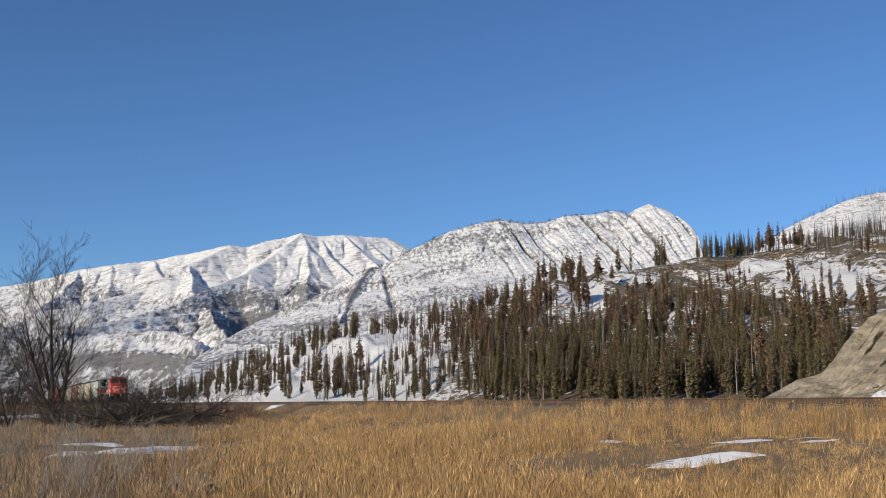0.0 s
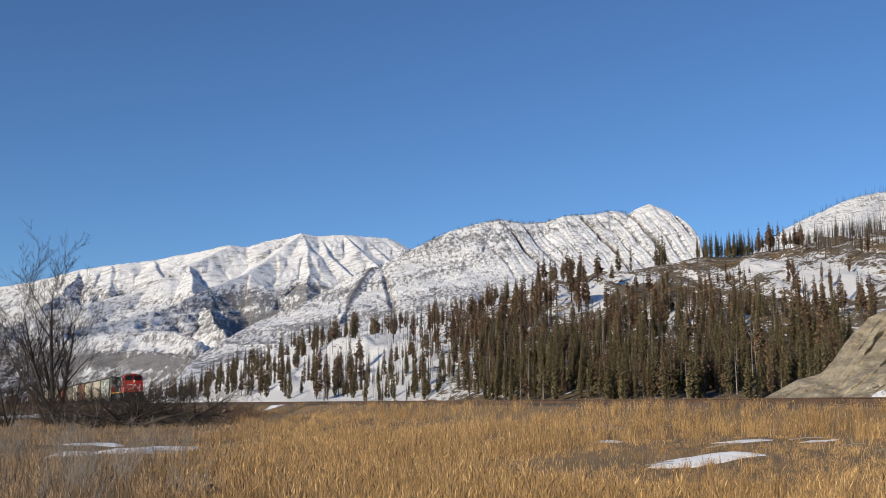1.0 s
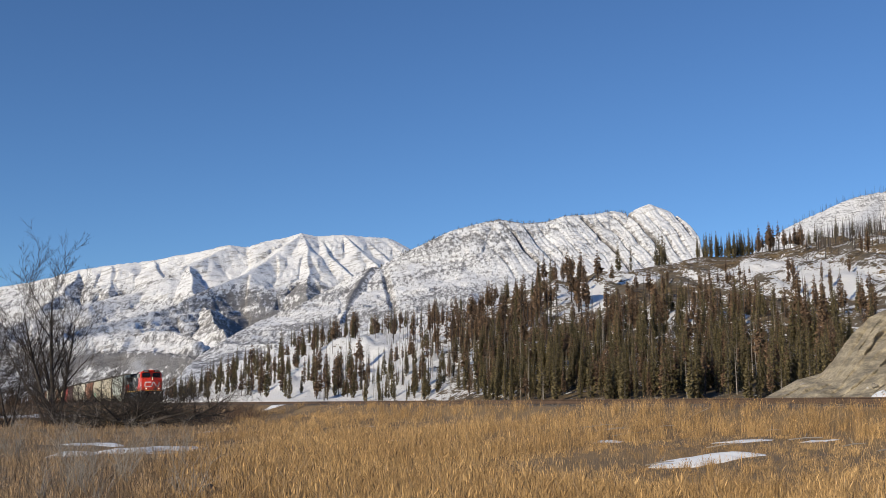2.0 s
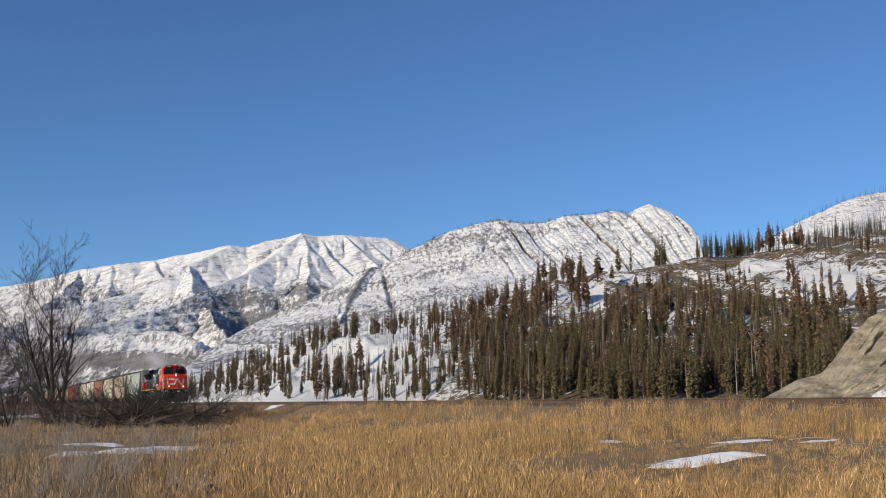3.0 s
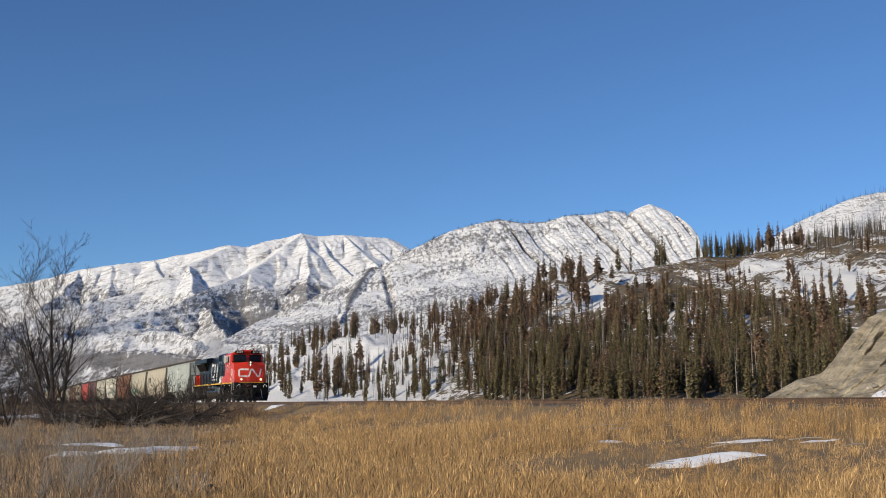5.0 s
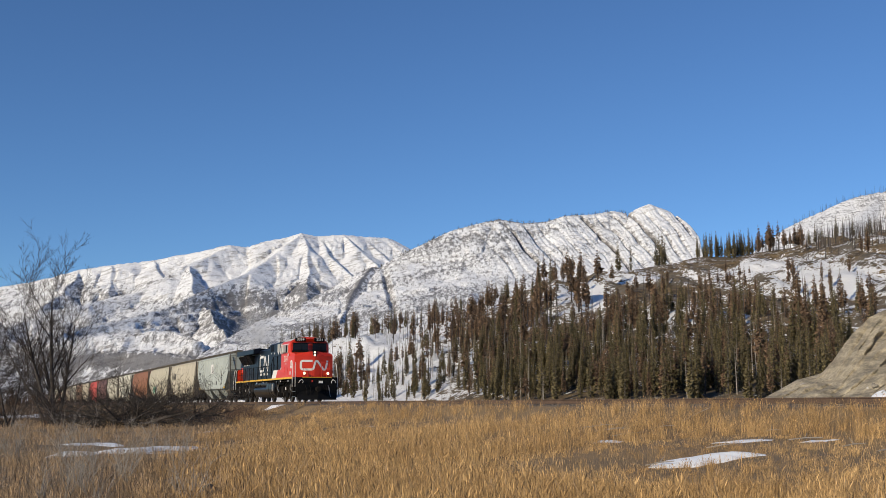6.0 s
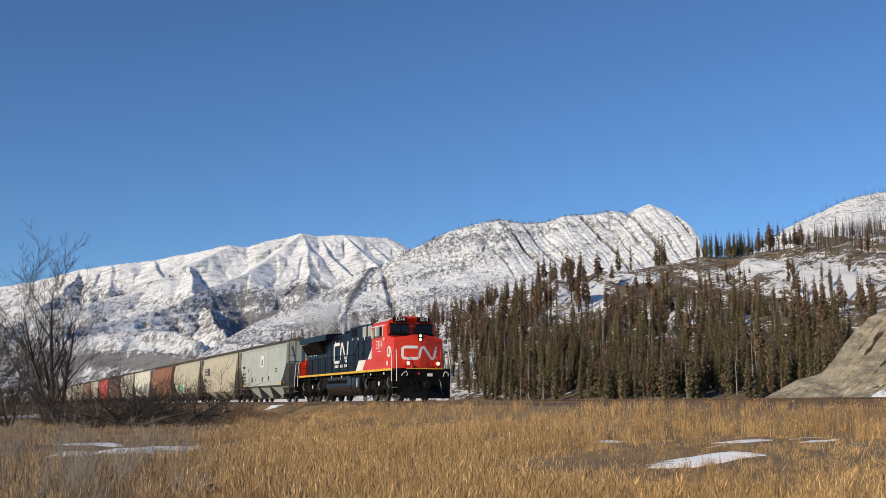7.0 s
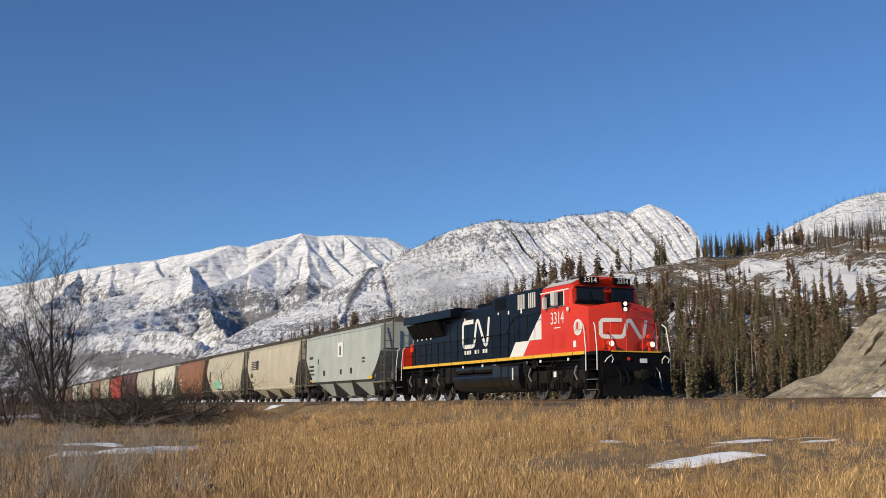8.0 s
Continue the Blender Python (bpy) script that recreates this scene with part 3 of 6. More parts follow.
def loco_truck(cx, parent):
    t = part("truck", prism([(cx - 2.45, 0.95), (cx - 2.3, 0.62), (cx - 1.3, 0.50), (cx - 0.9, 0.62), (cx + 0.9, 0.62), (cx + 1.3, 0.50),
                             (cx + 2.3, 0.62), (cx + 2.45, 0.95), (cx + 1.9, 1.12), (cx - 1.9, 1.12)], -1.22, -0.98, "y", 0.02), GRIME, parent, "grimy three-axle truck frame")
    bm = prism([(cx - 2.45, 0.95), (cx - 2.3, 0.62), (cx + 2.3, 0.62), (cx + 2.45, 0.95), (cx + 1.9, 1.12), (cx - 1.9, 1.12)], 0.98, 1.22, "y", 0.02)
    for x in (-1.2, 0.9):
        box(cx + x, cx + x + 0.3, -1.0, 1.0, 0.6, 0.95, 0.02, bm)
    part("far_frame", bm, GRIME, t)
    for dx in (-1.85, 0.0, 1.85):
        for sgn in (-1, 1):
            bm = box(cx + dx - 0.2, cx + dx + 0.2, sgn * 1.0, sgn * 1.34, 0.36, 0.74, 0.04)
            rod((cx + dx, sgn * 1.34, 0.53), (cx + dx, sgn * 1.40, 0.53), 0.15, 14, bm)
            part("axle_box", bm, GRIME, t)
    for dx in (-1.0, -0.75, 0.75, 1.0):
        part("spring", coil(cx + dx, -1.32, 0.30, 0.65, 0.095), BLACK, t)
    for dx in (-2.35, -0.55, 0.55, 2.35):
        bm = rod((cx + dx, -1.28, 1.0), (cx + dx + 0.2, -1.28, 0.98), 0.11, 10)
        tube([(cx + dx, -1.3, 0.9), (cx + dx, -1.3, 0.35)], 0.03, 6, bm)
        part("brake_cylinder", bm, GRIME, t)
    for dx in (-1.45, -0.35, 0.35, 1.45):
        part("brake_hanger", tube([(cx + dx, -1.27, 1.10), (cx + dx + 0.05, -1.31, 0.70), (cx + dx - 0.04, -1.29, 0.28)], 0.035, 6), BLACK, t)
    for dx in (-1.85, 1.85):
        bm = tube([(cx + dx - 0.1, -1.26, 0.70), (cx + dx - 0.16, -1.36, 0.95), (cx + dx - 0.02, -1.33, 1.25)], 0.05, 8)
        part("damper", bm, SILVER, t, "worn steel damper")
    part("sand_pipe", tube([(cx - 2.2, -1.2, 1.3), (cx - 2.55, -1.15, 0.7), (cx - 2.45, -0.85, 0.2)], 0.025, 6), BLACK, t)
    part("sand_pipe", tube([(cx + 2.2, -1.2, 1.3), (cx + 2.55, -1.15, 0.7), (cx + 2.45, -0.85, 0.2)], 0.025, 6), BLACK, t)
    part("traction_cable", tube([(cx - 1.0, -1.0, 1.45), (cx - 0.8, -1.25, 1.2), (cx - 0.3, -1.25, 1.18), (cx - 0.1, -1.0, 1.45)], 0.03, 6), BLACK, t)
    part("inspection_tag", box(cx - 0.15, cx + 0.05, -1.245, -1.225, 0.85, 1.06), WHITE, t)
    for dx in (-1.85, 0.0, 1.85):
        wheelset(cx + dx, 0.53, parent)
    return t


def build_locomotive():
    L = 20.8
    loco = thing("locomotive", "red and dark blue diesel freight locomotive with headlamps lit", "locomotive")
    # frame and deck
    bm = box(-L + 0.25, -0.25, -1.48, 1.48, 1.58, 1.70, 0.01)
    box(-L + 0.4, -0.4, -0.95, 0.95, 1.15, 1.58, 0.02, bm)
    frame_part = part("underframe", bm, BLACK, loco)
    for sgn in (-1, 1):
        x = -19.75
        while x < -1.1:
            e = min(x + 1.62, -1.05)
            part("yellow_stripe", box(x, e - 0.05, sgn * 1.483, sgn * 1.497, 1.615, 1.735), YELLOW, frame_part)
            x += 1.62
    # ends: pilot plates, steps, plow
    for front in (True, False):
        sx = 1 if front else -1
        base = 0.0 if front else -L
        X = lambda d: base - sx * d
        bm = box(X(0.02), X(0.16), -1.42, 1.42, 0.75, 1.70, 0.02)
        box(X(0.16), X(1.0), -0.75, 0.75, 0.7, 1.58, 0.03, bm)
        pil = part("pilot_plate", bm, BLACK, loco, "black steel end plate")
        if front:
            secs = []
            for z, reach, half in ((0.12, 0.42, 1.38), (0.45, 0.30, 1.40), (0.80, 0.10, 1.40)):
                secs.append([(X(0.02), -half, z), (-base + sx * (reach - 0.25), -half, z), (sx * reach, 0, z), (sx * (reach - 0.25), half, z), (X(0.02), half, z)])
            part("snow_plow", loft(secs), BLACK, pil, "black V-shaped plow blade")
            part("front_stripe", box(0.005, 0.02, -1.05, 1.05, 1.66, 1.705), YELLOW, pil)
            part("number_tag", box(0.03, 0.045, 0.12, 0.42, 1.28, 1.44), WHITE, pil)
            part("marker", rod((0.02, -0.35, 1.42), (0.06, -0.35, 1.42), 0.06, 12), RED, pil)
        bm = box(X(0.1), X(-0.45), -0.12, 0.12, 0.72, 1.0, 0.03)
        loftb = box(X(-0.40), X(-0.66), -0.17, 0.14, 0.66, 1.04, 0.06)
        add(bm, loftb)
        part("coupler", bm, GRIME, pil, "rusty steel knuckle coupler")
        for y in (-0.85, -0.55, 0.45, 0.62, 0.80):
            pts = [Vector((X(-0.03), y, 1.12)), Vector((X(-0.20), y + 0.02, 0.95)), Vector((X(-0.24), y + 0.05, 0.60)), Vector((X(-0.16), y + 0.12, 0.40))]
            hose = part("air_hose", tube(pts, 0.022, 6), BLACK if y < 0.7 else SILVER, pil)
            part("hose_fitting", rod(pts[-1], pts[-1] + Vector((0, 0.05, -0.06)), 0.03, 8), SILVER, hose)
        for sgn in (-1, 1):
            steps = part("step_well", box(X(0.12), X(0.15), sgn * 1.10, sgn * 1.50, 0.30, 1.70), BLACK, loco, "black step well")
            part("side_plate", box(X(0.96), X(0.99), sgn * 1.10, sgn * 1.46, 0.30, 1.70), BLACK, steps)
            for z, inn in ((0.32, 0.0), (0.68, 0.04), (1.04, 0.08), (1.38, 0.12)):
                part("tread", box(X(0.151), X(0.959), sgn * 1.12, sgn * (1.50 - inn), z, z + 0.035), BLACK, steps)
            for z in (0.325, 0.685):
                part("step_edge", box(X(0.14), X(0.98), sgn * 1.505, sgn * 1.512, z, z + 0.03), SILVER, steps)
            for d, top in ((0.16, 2.72), (0.94, 2.72)):
                pts = [(X(d), sgn * 1.53, 1.02), (X(d), sgn * 1.53, 1.75), (X(d + 0.16), sgn * 1.50, top - 0.12), (X(d + 0.34), sgn * 1.45, top)]
                part("step_handrail", tube(pts, 0.021, 8), WHITE, steps, "white painted handrail")
            bm = tube([(X(-0.03), sgn * 1.32, 1.30), (X(-0.14), sgn * 1.30, 1.42), (X(-0.14), sgn * 1.12, 1.54), (X(-0.10), sgn * 1.02, 1.40), (X(-0.05), sgn * 1.05, 1.28)], 0.02, 6)
            part("uncoupling_lever", bm, WHITE, steps)
    # front deck railing
    for sgn in (-1, 1):
        part("front_railing", tube([(-0.10, sgn * 0.34, 1.70), (-0.10, sgn * 0.34, 2.72), (-0.14, sgn * 0.95, 2.72), (-0.14, sgn * 1.0, 1.70)], 0.02, 6), RED, loco)
    # nose
    def nose_ring(z, grow=0.0):
        return [(-2.3, -1.46, z), (-0.92, -1.40, z), (-0.70, -0.34, z), (-0.66, 0, z), (-0.70, 0.34, z), (-0.92, 1.40, z), (-2.3, 1.46, z)]
    top = [(-2.3, -1.46, 3.58), (-0.96, -1.36, 3.34), (-0.78, -0.34, 3.52), (-0.76, 0, 3.54), (-0.78, 0.34, 3.52), (-0.96, 1.36, 3.34), (-2.3, 1.46, 3.58)]
    nose = part("nose", loft([nose_ring(1.70), nose_ring(2.5), nose_ring(3.22), top]), RED, loco, "red short hood nose")
    for z in (3.26, 3.46):
        h = part("headlamp", rod((-0.80, 0, z), (-0.655, 0, z), 0.088, 16), SILVER, nose)
        part("lens", rod((-0.655, 0, z), (-0.640, 0, z), 0.072, 16), LAMP, h, "lit headlamp lens")
    part("headlamp_panel", box(-0.76, -0.672, -0.13, 0.13, 3.12, 3.56, 0.01), NAVY, nose)
    for sgn in (-1, 1):
        bm = rod((-0.50, sgn * 0.86, 1.97), (-0.26, sgn * 0.86, 1.97), 0.115, 16)
        box(-0.46, -0.30, sgn * 0.86 - 0.06, sgn * 0.86 + 0.06, 1.70, 1.90, 0, bm)
        d = part("ditch_light", bm, RED, loco)
        part("lens", rod((-0.26, sgn * 0.86, 1.97), (-0.245, sgn * 0.86, 1.97), 0.098, 16), LAMP, d, "lit ditch lamp lens")
    part("class_lamp", rod((-0.78, 1.02, 2.28), (-0.62, 1.02, 2.28), 0.09, 12), RED, nose)
    for y, z in ((0.42, 3.30), (0.80, 3.22), (0.42, 2.95), (0.80, 2.92)):
        part("grab_iron", tube([(-0.80, y - 0.09, z), (-0.70, y - 0.09, z + 0.02), (-0.72, y + 0.09, z + 0.02), (-0.82, y + 0.09, z)], 0.016, 6), RED, nose)
    for y0 in (-1.15, 0.25):
        part("nose_panel", box(-0.80, -0.735, y0 + 0.25, y0 + 0.65, 1.82, 2.15, 0.01), RED, nose)
    bm = logo_shapes(None, Matrix.Identity(4), 2.1, 0.70, 0.15)
    bmesh.ops.subdivide_edges(bm, edges=bm.edges[:], cuts=2, use_grid_fill=True)
    for v in bm.verts:                             # follow the nose's two faces
        x = v.co.x
        v.co = (-0.652 - max(0.0, abs(x) - 0.34) * 0.208 - min(abs(x), 0.34) * 0.12, x, 2.55 + v.co.y)
    part("company_mark", bm, WHITE, nose, "white painted company mark")
    # cab
    def cab_ring(x, lean=0.0, k=1.0):
        return [(x + lean, -1.46, 1.70), (x + lean, -1.46, 4.08), (x, -1.36, 4.30), (x, -0.95, 4.52), (x, -0.35, 4.62), (x, 0.35, 4.62), (x, 0.95, 4.52), (x, 1.36, 4.30), (x + lean, 1.46, 4.08), (x + lean, 1.46, 1.70)]
    bm = loft([cab_ring(-4.45), cab_ring(-2.2)])
    own = loft([[(-2.2, -1.46, 3.3), (-2.2, -1.46, 4.08), (-2.2, -1.34, 4.28), (-2.2, 0, 4.58), (-2.2, 1.34, 4.28), (-2.2, 1.46, 4.08), (-2.2, 1.46, 3.3)],
                [(-2.02, -1.40, 3.3), (-2.10, -1.40, 4.02), (-2.12, -1.30, 4.24), (-1.92, 0, 4.52), (-2.12, 1.30, 4.24), (-2.10, 1.40, 4.02), (-2.02, 1.40, 3.3)]])
    add(bm, own)
    cab = part("cab", bm, RED, loco, "red wide driver's cab")
    part("roof", loft([[(x, -1.34, 4.325), (x, -0.95, 4.535), (x, -0.35, 4.635), (x, 0.35, 4.635), (x, 0.95, 4.535), (x, 1.34, 4.325), (x, 1.0, 4.46), (x, 0.3, 4.59), (x, -0.3, 4.59), (x, -1.0, 4.46)] for x in (-4.5, -2.25)]),
         ROOF_GREY, cab, "pale grey dusty cab roof")
    for sgn in (-1, 1):
        # number board box, windscreen, black panel under it
        turn = Matrix.Translation((-1.99, sgn * 0.70, 0)) @ Matrix.Rotation(radians(sgn * 8), 4, "Z")
        def put(bm_):
            bmesh.ops.transform(bm_, verts=bm_.verts, matrix=turn)
            return bm_
        w = part("windscreen", put(box(-0.02, 0.075, -0.54, 0.54, 3.66, 4.14, 0.03)), GLASS, cab, "dark tinted windscreen")
        part("gasket", put(add(box(-0.02, 0.085, -0.58, 0.58, 4.14, 4.19), box(-0.02, 0.085, -0.58, 0.58, 3.61, 3.66))), BLACK, w)
        part("wiper", put(tube([(0.10, 0.05, 3.62), (0.10, -0.02, 3.98)], 0.012, 5)), BLACK, w)
        nb = part("number_board", put(box(-0.12, 0.06, -0.38, 0.38, 4.30, 4.56, 0.02)), BLACK, cab)
        bm = text_bm("3314", 0.27, Matrix.Translation((0.068, 0, 4.43)) @ FACE_ON)
        part("road_number", put(bm), WHITE, nb, "white numerals")
        part("glare_panel", put(prism([(-0.62, 3.60), (0.62, 3.60), (0.62, 3.44), (-0.62, 3.30)] if sgn > 0 else [(-0.62, 3.60), (0.62, 3.60), (0.62, 3.30), (-0.62, 3.44)], -0.02, 0.06, "x")), BLACK, cab)
        # side windows
        y = sgn * 1.462
        for x0, x1 in ((-4.12, -3.32), (-3.26, -2.62)):
            sw = part("side_window", box(x0, x1, y - sgn * 0.03, y + sgn * 0.008, 3.52, 4.05, 0.01), GLASS, cab, "dark cab side window")
            part("sill", box(x0 - 0.02, x1 + 0.02, y, y + sgn * 0.03, 3.485, 3.52), SILVER, sw)
            part("post", box(x1, x1 + 0.05, y, y + sgn * 0.02, 3.50, 4.07), WHITE if x1 > -3 else BLACK, sw)
        part("mirror_box", box(-3.22, -2.98, y + sgn * 0.03, y + sgn * 0.26, 3.52, 4.04, 0.03), ROOF_GREY, cab)
        part("mirror_box", box(-4.02, -3.86, y + sgn * 0.03, y + sgn * 0.20, 3.44, 3.92, 0.03), ROOF_GREY, cab)
        part("eave", box(-4.5, -2.25, sgn * 1.40, sgn * 1.475, 4.08, 4.13, 0.01), WHITE, cab)
        # numbers, emblem, grilles
        m = Matrix.Translation((-3.15, sgn * 1.468, 3.05)) @ (RIGHT_SIDE if sgn < 0 else LEFT_SIDE)
        part("road_number", text_bm("3314", 0.66, m @ Matrix.Diagonal((0.82, 1, 1, 1))), WHITE, cab, "white painted road number")
        part("builder_mark", box(-3.4, -2.9, sgn * 1.466, sgn * 1.472, 2.68, 2.72), WHITE, cab)
        em = part("emblem", rod((-1.62, sgn * 1.42, 2.62), (-1.62, sgn * 1.456, 2.62), 0.30, 24), WHITE, cab, "round white emblem")
        part("emblem_ring", rod((-1.62, sgn * 1.455, 2.62), (-1.62, sgn * 1.462, 2.62), 0.23, 24), ROOF_GREY, em)
        part("emblem_bar", box(-1.70, -1.58, sgn * 1.460, sgn * 1.468, 2.55, 2.80), RED, em)
        part("placard", box(-1.95, -1.74, sgn * 1.455, sgn * 1.466, 1.90, 2.14), WHITE, cab)
        for x0 in (-4.15, -3.2):
            bm = bmesh.new()
            for k in range(8):
                box(x0, x0 + 0.68, sgn * 1.452, sgn * 1.478, 1.90 + k * 0.075, 1.94 + k * 0.075, 0, bm)
            part("grille", bm, RED, cab)
        part("cab_seam", box(-4.44, -0.95, sgn * 1.45, sgn * 1.466, 2.52, 2.535), RED, cab)
        part("mirror", box(-2.28, -2.16, sgn * 1.48, sgn * 1.56, 3.25, 3.42, 0.02), WHITE if sgn < 0 else BLACK, cab)
    for x, h in ((-3.6, 0.16), (-2.9, 0.10)):
        part("antenna", rod((x, 0.3, 4.63), (x, 0.3, 4.63 + h), 0.05, 8), WHITE, cab)
    part("horn", tube([(-4.0, -0.4, 4.60), (-4.0, -0.4, 4.76), (-3.6, -0.4, 4.78)], 0.035, 8), SILVER, cab)
    # long hood in three stretches
    def hood(name, x0, x1, half, z0, z1, chamfer):
        ring = lambda x: [(x, -half, z0), (x, -half, z1 - chamfer), (x, -half + chamfer, z1), (x, half - chamfer, z1), (x, half, z1 - chamfer), (x, half, z0)]
        return part(name, loft([ring(x0), ring(x1)]), NAVY, loco, "dark blue hood section")
    aux = hood("blower_hood", -9.9, -4.46, 1.0, 1.70, 4.46, 0.10)
    eng = hood("engine_hood", -13.6, -9.903, 0.98, 1.70, 4.16, 0.12)
    rad = hood("radiator_hood", -19.55, -13.603, 0.96, 1.70, 4.02, 0.06)
    for sgn in (-1, 1):
        part("raised_walkway", box(-7.3, -4.46, sgn * 1.0, sgn * 1.45, 1.70, 2.34, 0.02), [NAVY], loco)
        S = Matrix.Translation((0, sgn * 1.452, 0)) @ (RIGHT_SIDE if sgn < 0 else LEFT_SIDE)
        side = (lambda pts: [(p[0], p[1]) for p in pts]) if sgn < 0 else (lambda pts: [(-p[0], p[1]) for p in pts])
        part("red_panel", flat(side([(-6.05, 1.74), (-4.46, 1.74), (-4.46, 2.33), (-5.45, 2.33)]), S), RED, loco)
        part("white_panel", flat(side([(-7.28, 1.74), (-6.06, 1.74), (-5.46, 2.33), (-6.72, 2.33)]), S), WHITE, loco)
        H = Matrix.Translation((0, sgn * 1.002, 0)) @ (RIGHT_SIDE if sgn < 0 else LEFT_SIDE)
        part("white_panel", flat(side([(-6.5, 2.36), (-4.47, 2.36), (-4.47, 4.2)]), H), WHITE, aux)
        # louvres, doors, screens
        for k in range(8):
            x = -7.35 + k * 0.17 + (0.28 if k > 3 else 0)
            part("louvre", box(x, x + 0.085, sgn * 0.99, sgn * 1.03, 3.72, 4.34), ROOF_GREY, aux)
        part("screen", box(-9.6, -8.55, sgn * 0.99, sgn * 1.015, 3.85, 4.36, 0.01), BLACK, aux)
        for k, x in enumerate(np.arange(-13.4, -7.4, 0.88)):
            host, hh = (eng, 0.98) if x < -9.9 else (aux, 1.0)
            d = part("hood_door", box(x, x + 0.82, sgn * (hh - 0.01), sgn * (hh + 0.018), 1.86, 3.62, 0.008), NAVY, host)
            part("latch", box(x + 0.70, x + 0.76, sgn * (hh + 0.018), sgn * (hh + 0.035), 2.7, 2.84), BLACK, d)
        for k, x in enumerate(np.arange(-19.4, -13.8, 0.8)):
            part("hood_door", box(x, x + 0.74, sgn * 0.95, sgn * 0.975, 1.86, 2.92 if x < -15.4 else 3.6, 0.008), NAVY, rad)
        for x in (-12.9, -9.3, -8.3, -15.4, -7.1, -18.9, -18.3, -17.7, -17.1):
            part("sticker", box(x, x + 0.13, sgn * 1.02, sgn * 1.026, 3.02 if x < -16 else 3.66 - 0.05 * (int(x) % 3), (3.02 if x < -16 else 3.66) + 0.10), WHITE, loco)
        m = Matrix.Translation((-11.7, sgn * 1.003, 3.0)) @ (RIGHT_SIDE if sgn < 0 else LEFT_SIDE)
        part("company_mark", logo_shapes(None, m, 3.1, 1.30, 0.20), WHITE, eng, "white painted company mark")
        bm = bmesh.new()
        for k in range(9):
            x = -12.95 + k * 0.29
            if k not in (3, 6):
                box(x, x + 0.19, sgn * 1.000, sgn * 1.006, 2.08, 2.27, 0, bm)
        part("web_address", bm, WHITE, eng)
        # radiator wings and slanting intake screens
        wing = part("radiator_wing", prism([(sgn * 0.9, 3.92), (sgn * 1.50, 3.86), (sgn * 1.50, 4.24), (sgn * 0.9, 4.34)], -19.7, -13.4, "x", 0.02), NAVY, rad, "dark overhanging radiator wing")
        for x0 in (-19.4, -18.0, -16.6):
            scr = part("intake_screen", prism([(sgn * 0.97, 3.10), (sgn * 1.03, 3.10), (sgn * 1.44, 3.80), (sgn * 0.97, 3.80)], x0, x0 + 1.32, "x"), BLACK, rad)
            bm = bmesh.new()
            for k in range(5):
                a = Vector((x0 + 0.06 + k * 0.3, sgn * 1.035, 3.10))
                rod(a, a + Vector((0, sgn * 0.41, 0.70)), 0.012, 5, bm)
            part("screen_wire", bm, NAVY, scr)
        # walkway railing: posts and two rails
        xs = list(np.arange(-19.6, -7.4, 1.52))
        rail = part("walkway_railing", add(tube([(xs[0], sgn * 1.44, 2.72), (-7.6, sgn * 1.44, 2.72), (-6.9, sgn * 1.44, 3.36), (-4.5, sgn * 1.44, 3.36)], 0.022, 6),
                                           tube([(xs[0], sgn * 1.44, 2.22), (-7.6, sgn * 1.44, 2.22)], 0.016, 6)), BLACK, loco)
        for x in xs:
            part("post", rod((x, sgn * 1.44, 1.68), (x, sgn * 1.44, 2.72), 0.024, 6), BLACK, rail)
        for x in (-6.9, -5.7):
            part("post", rod((x, sgn * 1.44, 2.3), (x, sgn * 1.44, 3.36), 0.024, 6), BLACK, rail)
    part("radiator_roof", box(-19.7, -13.4, -0.92, 0.92, 4.02, 4.30, 0.03), BLACK, rad)
    part("exhaust_housing", box(-12.6, -10.6, -0.5, 0.5, 4.14, 4.40, 0.04), BLACK, eng, "sooty exhaust housing")
    part("roof_hatch", box(-9.7, -5.0, -0.6, 0.6, 4.45, 4.55, 0.04), BLACK, aux)
    part("rear_beacon", rod((-19.9, -0.9, 2.5), (-19.9, -0.9, 2.9), 0.12, 10), RED, loco)
    part("red_end_door", box(-20.35, -20.2, -1.3, -0.75, 1.72, 2.75, 0.05), RED, loco, "red painted end box")
    # tank and reservoirs
    def tank_ring(x, high, k=1.0):
        half = [(0.0, 0.34), (0.95, 0.36), (1.18, 0.42), (1.34, 0.56), (1.43, 0.76), (1.45, 0.95), (1.43, high - 0.12), (1.34, high - 0.03), (1.1, high)]
        return [(x, -q * k, z) for q, z in half] + [(x, q * k, z) for q, z in half[:0:-1]]
    tank = part("fuel_tank", loft([tank_ring(-13.24, 1.14, 0.96), tank_ring(-13.2, 1.16), tank_ring(-9.0, 1.16)]), TANK, loco, "glossy dark fuel tank", smooth=False)
    part("tank_front", loft([tank_ring(-8.98, 1.50), tank_ring(-6.72, 1.50), tank_ring(-6.62, 1.46, 0.96)]), TANK, tank)
    for x in (-8.2, -7.5):
        part("tank_strap", loft([[(q[0], q[1] * 1.008, q[2]) for q in tank_ring(x + e, 1.505)] for e in (0.0, 0.10)]), GRIME, tank)
    part("sight_gauge", box(-7.05, -6.98, -1.475, -1.44, 0.80, 1.30, 0.005), WHITE, tank)
    for k in range(3):
        part("fuel_filler", rod((-8.75 + k * 0.12, -1.40, 1.42), (-8.75 + k * 0.12, -1.52, 1.46), 0.045, 10), SILVER, tank)
